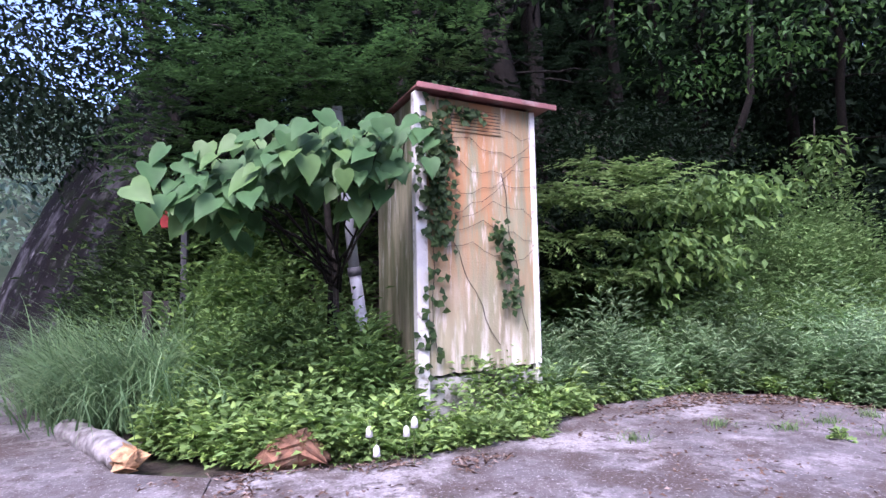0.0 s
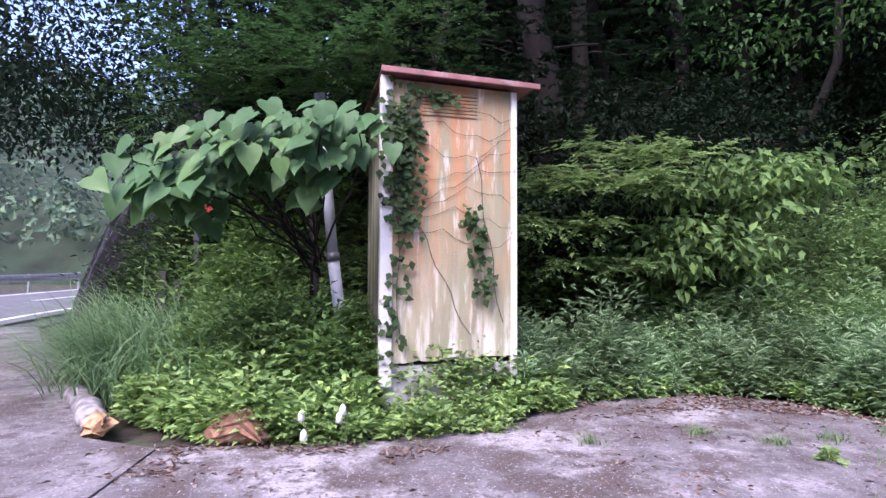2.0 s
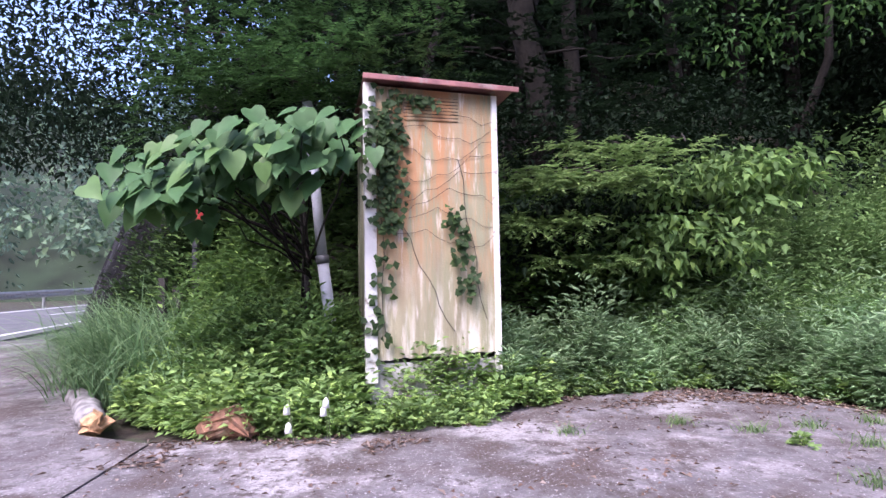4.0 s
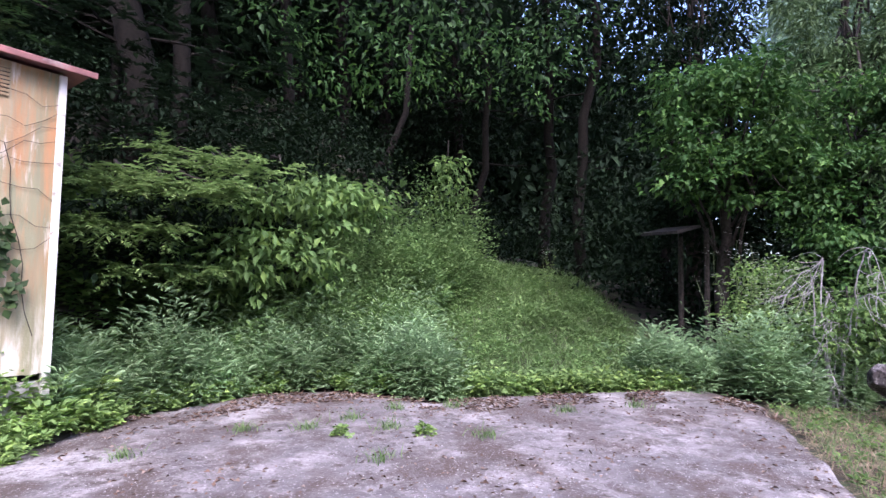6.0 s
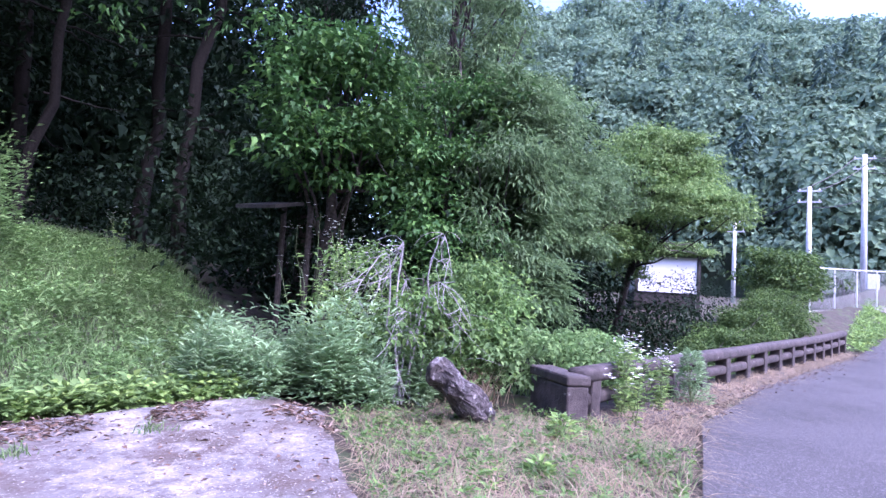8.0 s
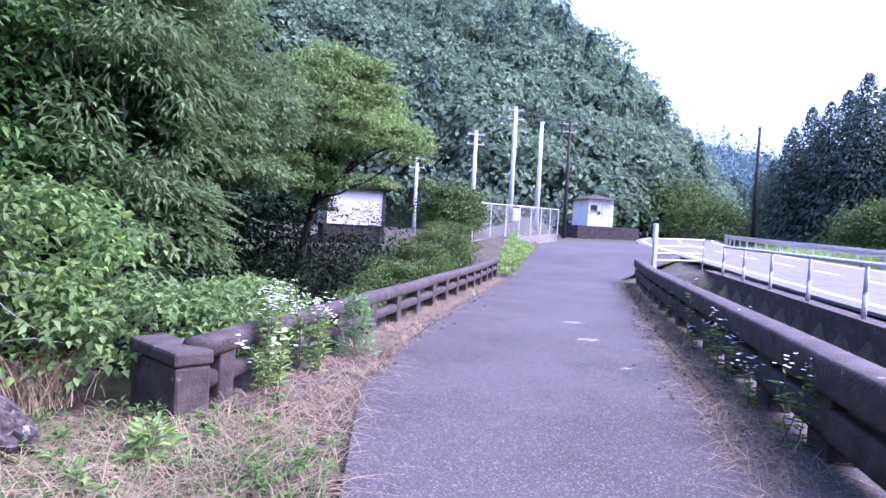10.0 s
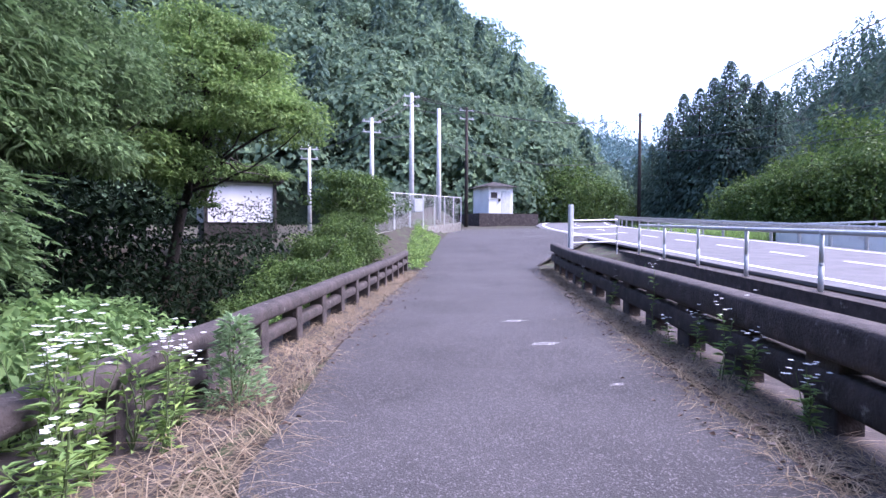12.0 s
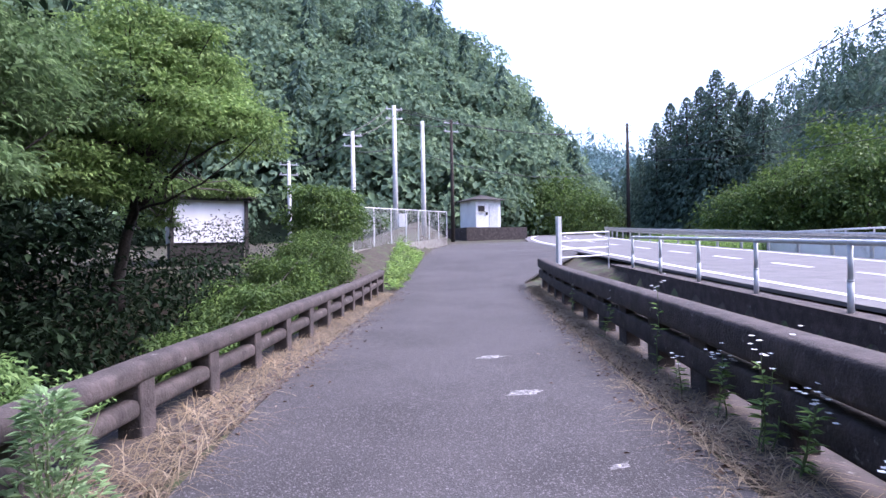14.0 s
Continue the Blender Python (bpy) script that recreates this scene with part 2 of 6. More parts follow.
def mesh_ob(name, verts, faces, material, parent=None, smooth=False):
    me = bpy.data.meshes.new(name)
    me.from_pydata([tuple(v) for v in verts], [], [tuple(f) for f in faces])
    me.materials.append(material)
    if smooth:
        me.shade_smooth()
    ob = new(name, me)
    ob.parent = parent
    return ob


def empty(name, m=None):
    ob = new(name)
    if m is not None:
        ob.matrix_basis = m
    return ob


def box(bm, lo, hi, m=None, bevel=0.0):
    r = bmesh.ops.create_cube(bm, size=1)
    vs = r["verts"]
    for v in vs:
        v.co = Vector([lo[i] + (v.co[i] + 0.5) * (hi[i] - lo[i]) for i in range(3)])
    if bevel:
        es = list({e for v in vs for e in v.link_edges})
        vs = list({v for f in bmesh.ops.bevel(bm, geom=es, offset=bevel, segments=2, affect="EDGES", profile=0.5)["faces"] for v in f.verts} | {v for v in vs if v.is_valid})
    if m is not None:
        bmesh.ops.transform(bm, matrix=m, verts=vs)
    return vs


def tube(bm, pts, radii, sides=8):
    rings = []
    for i, p in enumerate(pts):
        d = (Vector(pts[min(i + 1, len(pts) - 1)]) - Vector(pts[max(i - 1, 0)])).normalized()
        a = d.orthogonal().normalized()
        if rings:
            a = (last - d * last.dot(d)).normalized()
        last = a
        c = d.cross(a)
        rings.append([bm.verts.new(Vector(p) + (a * math.cos(2 * math.pi * k / sides) + c * math.sin(2 * math.pi * k / sides)) * radii[i]) for k in range(sides)])
    for r0, r1 in zip(rings, rings[1:]):
        for k in range(sides):
            bm.faces.new((r0[k], r0[(k + 1) % sides], r1[(k + 1) % sides], r1[k]))
    bm.faces.new(rings[0][::-1])
    bm.faces.new(rings[-1])


RNG = np.random.default_rng(5)


def unit(a):
    return a / np.maximum(np.linalg.norm(a, axis=-1, keepdims=True), 1e-9)


def leaves(name, base, way, up, length, width, material, parent=None, fold=0.25, droop=0.2):
    """Many leaves in one mesh: each a folded blade from base along way, facing up."""
    n = len(base)
    length = np.broadcast_to(length, n)[:, None]
    width = np.broadcast_to(width, n)[:, None]
    way = unit(way)
    side = unit(np.cross(way, up))
    nrm = np.cross(side, way)
    v = np.empty((n, 4, 3))
    v[:, 0] = base
    mid = base + way * length * 0.42
    v[:, 1] = mid - side * width / 2 + nrm * width * fold
    v[:, 3] = mid + side * width / 2 + nrm * width * fold
    v[:, 2] = base + way * length - nrm * length * droop
    f = (np.arange(n) * 4)[:, None, None] + np.array([[0, 1, 2], [0, 2, 3]])[None]
    me = bpy.data.meshes.new(name)
    me.vertices.add(n * 4)
    me.vertices.foreach_set("co", v.ravel())
    me.loops.add(n * 6)
    me.loops.foreach_set("vertex_index", f.ravel().astype(np.int32))
    me.polygons.add(n * 2)
    me.polygons.foreach_set("loop_start", np.arange(0, n * 6, 3, dtype=np.int32))
    me.update(calc_edges=True)
    me.materials.append(material)
    ob = new(name, me)
    ob.parent = parent
    return ob


# ---- the lie of the land ----
BU, BV = np.array((0.912, -0.41)), np.array((0.41, 0.912))
B0 = np.array((8.3, 0.75))


def uv(x, y):
    return (x - B0[0]) * BU[0] + (y - B0[1]) * BU[1], (x - B0[0]) * BV[0] + (y - B0[1]) * BV[1]


def xy(u, v):
    return B0[0] + u * BU[0] + v * BV[0], B0[1] + u * BU[1] + v * BV[1]


def smooth(a, b, x):
    t = np.clip((x - a) / (b - a), 0, 1)
    return t * t * (3 - 2 * t)


def bearing(deg, dist):
    """The place that far off, that many degrees to the right of the way down the bridge."""
    a = radians(-21 - deg)
    return 6.5 + dist * math.cos(a), -0.6 + dist * math.sin(a)


def lane_z(u):
    return 0.05 * np.maximum(u - 9, 0) * smooth(9, 26, u)


MAIN = np.array([(-16, 40), (-14.5, 20), (-12.5, 9), (-8, -1.5), (0, -8.2), (9, -11.0), (16, -14.1), (24, -17.3), (34.6, -21.4), (46.5, -27.8), (60, -38), (85, -56)], float)
MAIN_Z = np.array([0.6, 0.3, 0.1, 0.05, 0.1, 0.35, 0.6, 0.95, 1.4, 1.9, 2.5, 3.6])


def near_line(x, y, line, vals):
    """Distance to a line of points, and a value along it."""
    best = np.full(np.shape(x), 1e9)
    out = np.zeros(np.shape(x))
    for a, b, za, zb in zip(line, line[1:], vals, vals[1:]):
        ab = b - a
        t = np.clip(((x - a[0]) * ab[0] + (y - a[1]) * ab[1]) / (ab @ ab), 0, 1)
        d = np.hypot(x - a[0] - t * ab[0], y - a[1] - t * ab[1])
        out = np.where(d < best, za + t * (zb - za), out)
        best = np.minimum(best, d)
    return best, out


def gz(x, y):
    x, y = np.asarray(x, float), np.asarray(y, float)
    u, v = uv(x, y)
    foot = np.interp(x, [-40, -16, -8, -5.5, -3.4, -2, 0, 2, 4, 6, 9, 14, 30], [60, 30, 14.5, 10, 7.0, 5.7, 5.6, 6.6, 7.6, 9.2, 13, 19, 30])
    d = np.maximum(y - foot, 0)
    bank = 1.5 * (1 - np.exp(-d / 0.9)) + 0.42 * np.minimum(d, 60)
    z = bank * smooth(60, 38, x) * smooth(-14, -7, x)
    glade = 0.13 * np.clip(y - 5.0, 0, 12) * smooth(2, 5, x)
    z = z + glade + (0.3 * np.clip(y - 4.7, 0, 5) - 0.13 * np.clip(y - 5.0, 0, 5)) * smooth(4.3, 6.6, x) * smooth(17.0, 12.5, x - 0.4 * np.clip(y - 6, 0, 8))
    z = z + 0.26 * smooth(4.4, 5.0, y) * smooth(1.3, 0.7, x) * smooth(-3.2, -2.0, x)
    gully = smooth(0.15, 2.2, v) * smooth(0.6, 3.2, u) * smooth(16, 12.5, u) * smooth(22, 10, v)
    z = z * (1 - gully) - 3.0 * gully
    ditch = smooth(-4.5, -4.8, v) * smooth(-6.5, -6.2, v) * smooth(16, 13, u) * smooth(-4, 0, u)
    lane = smooth(9, 3, np.abs(v + 2.2)) * (u > 0) * smooth(60, 45, u)
    z = z * (1 - lane * smooth(8, 14, u)) + lane_z(u) * lane
    d2, mz = near_line(x, y, MAIN, MAIN_Z)
    w = smooth(6.5, 3.6, d2)
    z = z * (1 - w) + (mz - 0.04) * w
    z = z - 1.1 * ditch
    z = z - 0.25 * smooth(15, 18, u) * smooth(-3.8, -4.6, v) * smooth(42, 38, u) * smooth(3.0, 3.6, d2)
    bank2 = smooth(4.0, 9.0, d2) * (v < -6.5) * smooth(2, 10, u)
    z = z - 1.5 * bank2
    far_bank = smooth(12.5, 16, u) * smooth(-0.2, 1.5, v)
    return z + far_bank * (0.5 + 0.04 * np.clip(u - 14, 0, 40))


def grid_ground():
    n = 300
    a = np.linspace(-1, 1, n)
    a = np.sign(a) * (np.abs(a) * 30 + np.abs(a) ** 6 * 2500)
    X, Y = np.meshgrid(a + 7, a + 1, indexing="ij")
    Z = gz(X, Y)
    far = smooth(90, 200, np.hypot(X - 6, Y - 3))
    Z = Z * (1 - far) - 0.05
    Z = Z + 0.018 * np.sin(X * 2.3 + 1.3 * np.sin(Y * 1.7)) * np.cos(Y * 1.9)
    idx = np.arange(n * n).reshape(n, n)
    f = np.stack([idx[:-1, :-1], idx[1:, :-1], idx[1:, 1:], idx[:-1, 1:]], -1).reshape(-1, 4)
    ob = mesh_ob("ground", np.stack([X, Y, Z], -1).reshape(-1, 3), f, SOIL, smooth=True)
    tagged(ob, "dark damp soil with leaf litter under the plants", "ground", kind="structure")


grid_ground()


def inside(poly, x, y):
    poly = np.asarray(poly, float)
    hit = np.zeros(np.shape(x), bool)
    for (x0, y0), (x1, y1) in zip(poly, np.roll(poly, -1, 0)):
        c = ((y0 > y) != (y1 > y)) & (x < (x1 - x0) * (y - y0) / (y1 - y0 + 1e-12) + x0)
        hit ^= c
    return hit


def strip(name, left, right, z, material, label, category, thick=0.06, right_z=None):
    """A paved strip between two lines of points."""
    z2 = z if right_z is None else right_z
    bm = bmesh.new()
    top = [(bm.verts.new((*a, za)), bm.verts.new((*b, zb))) for a, b, za, zb in zip(left, right, z, z2)]
    low = [(bm.verts.new((*a, za - thick)), bm.verts.new((*b, zb - thick))) for a, b, za, zb in zip(left, right, z, z2)]
    for i in range(len(top) - 1):
        bm.faces.new((top[i][0], top[i][1], top[i + 1][1], top[i + 1][0]))
        bm.faces.new((low[i][0], top[i][0], top[i + 1][0], low[i + 1][0]))
        bm.faces.new((top[i][1], low[i][1], low[i + 1][1], top[i + 1][1]))
    bmesh.ops.recalc_face_normals(bm, faces=bm.faces)
    ob = part(name, bm, material, None)
    return tagged(ob, label, category, kind="structure")


def offset_line(line, d):
    t = np.gradient(line, axis=0)
    n = np.stack([-t[:, 1], t[:, 0]], -1)
    return line + unit(n) * d


# lane: over the bridge, past the walker and away to the west
fine = np.array([np.interp(np.linspace(0, len(MAIN) - 1, 60), np.arange(len(MAIN)), MAIN[:, k]) for k in (0, 1)]).T
for _ in range(6):
    fine[1:-1] = (fine[:-2] + 2 * fine[1:-1] + fine[2:]) / 4
fine_z = np.interp(np.linspace(0, len(MAIN) - 1, 60), np.arange(len(MAIN)), MAIN_Z)
kerb = offset_line(fine, 3.3)
kerb_u, kerb_v = uv(kerb[:, 0], kerb[:, 1])
lane_u = [36, 32, 28, 26, 24, 22, 20, 18, 16, 14, 12, 8, 4, 1]


def lane_right(u):
    """Across the lane to its south edge, and its height: it opens into the valley road past the parapet."""
    w = float(smooth(15.5, 23, u))
    far = float(np.interp(u, kerb_u[12:], kerb_v[12:]))
    return (-3.52 - 0.022 * u) * (1 - w) + (far - 0.25) * w, (0.012 + float(lane_z(u))) * (1 - w) + (float(np.interp(u, kerb_u[12:], fine_z[12:])) - 0.006) * w


L = [xy(u, -0.35 if u > 5 else -0.45 - 0.09 * (5 - u)) for u in lane_u] + [(7.6, -0.3), (6.5, -0.2), (5.2, 0.6), (4.4, 0.9), (2.5, 1.6), (0, 2.6), (-2.2, 3.75), (-3.7, 5.6), (-8.4, 10.7), (-10.2, 15)]
R = [xy(u, lane_right(u)[0]) for u in lane_u] + [(7.5, -3.6), (6.0, -4), (4.5, -4.4), (3, -4.6), (1, -4.8), (-2, -4.0), (-5, -1.0), (-8.0, 3.5), (-11.2, 9.5), (-13, 15)]
tail = [0.012] * 6 + [0.03, 0.06, 0.07, 0.08]
strip("road_lane", L, R, [0.012 + float(lane_z(u)) for u in lane_u] + tail, ASPHALT, "grey worn asphalt of a narrow country lane", "road", right_z=[lane_right(u)[1] for u in lane_u] + tail)
strip("road_main", offset_line(fine, 3.3), offset_line(fine, -3.3), fine_z + 0.0, ASPHALT_PALE, "pale grey asphalt of a two-lane valley road", "road")
for nm, a in (("road_line_edge", 2.75), ("road_line_far", -2.75)):
    strip(nm, offset_line(fine, a + 0.08), offset_line(fine, a - 0.08), fine_z + 0.006, ROAD_WHITE, "white painted edge line on the valley road", "road marking", 0.004)
for i in range(2, 58, 2):
    seg = fine[i : i + 2]
    strip("road_line_dash", offset_line(seg, 0.07), offset_line(seg, -0.07), fine_z[i : i + 2] + 0.006, ROAD_WHITE, "white painted centre dash on the valley road", "road marking", 0.004)

SLAB_EDGE = [(-2.0, 3.7), (-1.2, 3.9), (-0.6, 3.95), (0, 4.15), (0.45, 4.5), (1.4, 5.3), (2.1, 5.6), (2.8, 5.8), (3.5, 5.6), (3.95, 5.0), (4.2, 4.55), (5, 4.45), (6.1, 4.1), (7.4, 3.5), (7.1, 2.8), (6.5, 2.3), (5.9, 1.8), (5.2, 1.3), (4.6, 0.8), (4, -0.2), (1, 0.2), (-1.4, 1.6)]


def rough_edge(poly, step=0.12, amount=0.06):
    out = []
    for i, a in enumerate(poly):
        b = poly[(i + 1) % len(poly)]
        n = max(1, int(math.dist(a, b) / step))
        for k in range(n):
            x, y = a[0] + (b[0] - a[0]) * k / n, a[1] + (b[1] - a[1]) * k / n
            w = noise.noise_vector((x * 3.1, y * 3.1, 0))
            out.append((x + w[0] * amount * 1.6, y + w[1] * amount * 1.6))
    return out


bm = bmesh.new()
edge = rough_edge(SLAB_EDGE)
low = [bm.verts.new((x, y, -0.06)) for x, y in edge]
top = [bm.verts.new((x, y, 0.03)) for x, y in edge]
bm.faces.new(top)
for i in range(len(edge)):
    k = (i + 1) % len(edge)
    bm.faces.new((low[i], low[k], top[k], top[i]))
bmesh.ops.recalc_face_normals(bm, faces=bm.faces)
tagged(part("pavement_apron", bm, SLAB, None), "pale broken concrete apron with dirt, moss and leaf litter", "pavement", kind="structure")

strip("pavement_bend", [(-1.6, 3.75), (-2.25, 3.9), (-3.7, 5.7), (-8.4, 10.7)], [(-1.3, 1.75), (-3.7, 2.4), (-5.6, 5.0), (-9.6, 10.0)], [0.042, 0.056, 0.082, 0.092], SLAB, "pale worn concrete edge of the lane at the bend", "pavement")

for k, (sx, sy, sr) in enumerate(((12.5, -3.8, 0.13), (11.08, -3.4, 0.12), (9.55, -3.1, 0.05))):
    bm = bmesh.new()
    ring = []
    for i in range(18):
        a = 2 * math.pi * i / 18
        r = sr * (1 + 0.9 * noise.noise((math.cos(a) * 2 + k * 5, math.sin(a) * 2, 0)))
        ring.append(bm.verts.new((sx + math.cos(a) * r * 0.6, sy + math.sin(a) * r * 1.3, 0.017)))
    bm.faces.new(ring)
    tagged(part("road_stain", bm, ROAD_STAIN, None), "pale dried splash on the lane asphalt", "stain", kind="structure")

# ---- the bridge ----
def rail_z(u):
    return float(lane_z(u)) + 0.007 * float(np.clip(u, 0, 14.4))


def rail_wall(name, line, height, label, step, cap_r, low=(0.15, 0.13), wide=0.09, square=0.6):
    """A concrete rail on stub posts: rounded cap, lower rail, posts."""
    th = empty(name, Matrix.Translation((*line[0], 0)))
    o = Vector((*line[0], 0))
    pts = [Vector((*p, z)) - o for p, z in zip(line, [float(lane_z(uv(*p)[0])) for p in line])]
    bm = bmesh.new()
    n = 26
    path = [pts[0].lerp(pts[-1], i / n) for i in range(n + 1)]
    for q in path:
        q.z = rail_z(uv(q.x + o.x, q.y + o.y)[0])
    wob = [noise.noise((i * 0.7, height * 9, 2.0)) * 0.008 for i in range(n + 1)]
    d = (pts[-1] - pts[0]).normalized()
    side = Vector((-d.y, d.x, 0))

    def bar(w, h, z0):
        b2 = bmesh.new()
        rings = []
        prof = [(math.copysign(abs(math.cos(t)) ** square, math.cos(t)) * w / 2, math.copysign(abs(math.sin(t)) ** square, math.sin(t)) * h / 2) for t in [2 * math.pi * (k + 0.5) / 14 for k in range(14)]]
        for q, wb in zip(path, wob):
            rings.append([b2.verts.new(q + side * (px + wb) + Vector((0, 0, z0 + pz + wb))) for px, pz in prof])
        for r0, r1 in zip(rings, rings[1:]):
            for k in range(14):
                b2.faces.new((r0[k], r0[(k + 1) % 14], r1[(k + 1) % 14], r1[k]))
        b2.faces.new(rings[0][::-1])
        b2.faces.new(rings[-1])
        bmesh.ops.recalc_face_normals(b2, faces=b2.faces)
        return b2

    ob = part("cap", bar(cap_r[0], cap_r[1], height - cap_r[1] / 2), DARK_CONCRETE, th)
    ob.data.shade_smooth()
    ob = part("rail", bar(low[0], low[1], height * 0.36), DARK_CONCRETE, th)
    ob.data.shade_smooth()
    total = (pts[-1] - pts[0]).length
    rot = Matrix.Rotation(math.atan2(d.y, d.x), 4, "Z")
    me = None
    s = 0.25
    while s < total:
        q = pts[0].lerp(pts[-1], s / total)
        z = rail_z(uv(q.x + o.x, q.y + o.y)[0])
        if me is None:
            b2 = bmesh.new()
            box(b2, (-wide, -0.085, -0.15), (wide, 0.085, height - cap_r[1] * 0.7), bevel=0.015)
            post = part("post", b2, DARK_CONCRETE, th)
            me = post.data
        else:
            post = new("post", me)
            post.parent = th
        post.matrix_basis = Matrix.Translation((q.x, q.y, z)) @ rot @ Matrix.Rotation(radians(3 * math.sin(s * 7)), 4, "Y")
        s += step
    return tagged(th, label, "balustrade")


rail_wall("bridge_balustrade", [xy(0.06, 0.03), xy(14.4, 0.1)], 0.48, "dark weathered concrete bridge balustrade with lichen and open lower rail", 1.0, (0.2, 0.155))
rail_wall("bridge_parapet", [xy(-0.6, -4.06), xy(15.3, -4.36)], 0.66, "dark stained concrete bridge parapet with gaps between stub posts", 1.15, (0.26, 0.25), (0.2, 0.22), 0.17, 0.3)

# wing block at the end of the balustrade
blk = empty("balustrade_end_block", Matrix.Translation((*xy(-0.2, -0.04), 0)) @ Matrix.Rotation(math.atan2(BU[1], BU[0]) + radians(-26), 4, "Z"))
bm = bmesh.new()
box(bm, (0, 0, -0.4), (0.24, 0.7, 0.33), bevel=0.02)
for v in bm.verts:
    v.co += Vector(noise.noise_vector(v.co * 6)) * 0.008
part("body", bm, DARK_CONCRETE, blk)
bm = bmesh.new()
box(bm, (-0.012, -0.012, 0.332), (0.255, 0.72, 0.43), bevel=0.022)
for v in bm.verts:
    v.co += Vector(noise.noise_vector(v.co * 5)) * 0.01
part("cap", bm, DARK_CONCRETE, blk, "lichened cap slab")
tagged(blk, "dark lichened concrete wing block ending the bridge balustrade", "end block")

# deck edge under each rail
for nm, v0, v1, u0, u1 in (("bridge_deck_north", -0.5, 0.3, 0.2, 14.5), ("bridge_deck_south", -4.9, -3.7, -1.0, 15.0)):
    bm = bmesh.new()
    vs = [bm.verts.new((*xy(u, v), z)) for z in (-0.9, -0.005) for u, v in ((u0, v0), (u1, v0), (u1, v1), (u0, v1))]
    for f in ((0, 1, 2, 3), (4, 5, 6, 7), (0, 1, 5, 4), (1, 2, 6, 5), (2, 3, 7, 6), (3, 0, 4, 7)):
        bm.faces.new([vs[i] for i in f])
    bmesh.ops.recalc_face_normals(bm, faces=bm.faces)
    tagged(part(nm, bm, DARK_CONCRETE, None), "stained concrete edge of the bridge deck", "bridge deck", kind="structure")

# retaining wall and railing of the valley road
bm = bmesh.new()
us = list(range(-6, 18, 2))
for u in us[:-1]:
    a, b = xy(u, -6.45), xy(u + 2, -6.45)
    c, d = xy(u + 2, -6.75), xy(u, -6.75)
    za, zb = [0.24 + 0.024 * max(q, 0) for q in (u, u + 2)]
    vs = [bm.verts.new((*p, z)) for p, z in ((a, -1.6), (b, -1.6), (c, -1.6), (d, -1.6), (a, za), (b, zb), (c, zb), (d, za))]
    for f in ((0, 1, 5, 4), (4, 5, 6, 7), (2, 3, 7, 6), (0, 3, 7, 4), (1, 2, 6, 5)):
        bm.faces.new([vs[i] for i in f])
bmesh.ops.recalc_face_normals(bm, faces=bm.faces)
tagged(part("wall_roadside", bm, DARK_CONCRETE, None), "dark concrete retaining wall along the valley road", "wall", kind="structure")
rail = empty("roadside_railing", Matrix.Translation((*xy(6.17, -6.6), 0.4)))
o = Vector((*xy(6.17, -6.6), 0.4))
prev = None
me = None
for k in range(-3, 5):
    u = 6.17 + 2.04 * k
    q = Vector((*xy(u, -6.6), 0.24 + 0.024 * max(u, 0))) - o
    if me is None:
        bm = bmesh.new()
        tube(bm, [(0, 0, -0.02), (0, 0, 0.36)], [0.036, 0.036], 12)
        tube(bm, [(0, 0, 0.36), (0, 0, 0.38)], [0.04, 0.04], 12)
        tube(bm, [(0, 0, 0.38), (0, 0, 0.8)], [0.03, 0.03], 12)
        post = part("post", bm, RAIL_WHITE, rail)
        post.data.shade_smooth()
        me = post.data
    else:
        post = new("post", me)
        post.parent = rail
    post.matrix_basis = Matrix.Translation(q)
    if prev is not None:
        bm = bmesh.new()
        tube(bm, [prev + Vector((0, 0, 0.81)), q + Vector((0, 0, 0.81))], [0.036, 0.036], 12)
        part("top_rail", bm, RAIL_WHITE, rail).data.shade_smooth()
    prev = q
tagged(rail, "white painted steel pipe railing along the valley road", "railing")

# small gate between parapet and railing
g0, g1 = Vector((*xy(14.8, -4.75), 0.55)), Vector((*xy(15.6, -6.3), 0.6))
gate = empty("pipe_gate", Matrix.Translation(g0))
gd = g1 - g0
bm = bmesh.new()
box(bm, (-0.06, -0.06, -0.9), (0.06, 0.06, 1.45), bevel=0.01)
part("post", bm, RAIL_WHITE, gate, "white square gate post")
for k in range(4):
    bm = bmesh.new()
    z = 0.32 + 0.22 * k
    tube(bm, [Vector((0, 0, z)), gd + Vector((0, 0, z))], [0.024, 0.024], 8)
    part("bar", bm, GALV, gate)
bm = bmesh.new()
tube(bm, [gd + Vector((0, 0, -0.6)), gd + Vector((0, 0, 1.05))], [0.02, 0.02], 8)
part("end_post", bm, GALV, gate)
tagged(gate, "white post with a grey steel pipe gate", "gate")

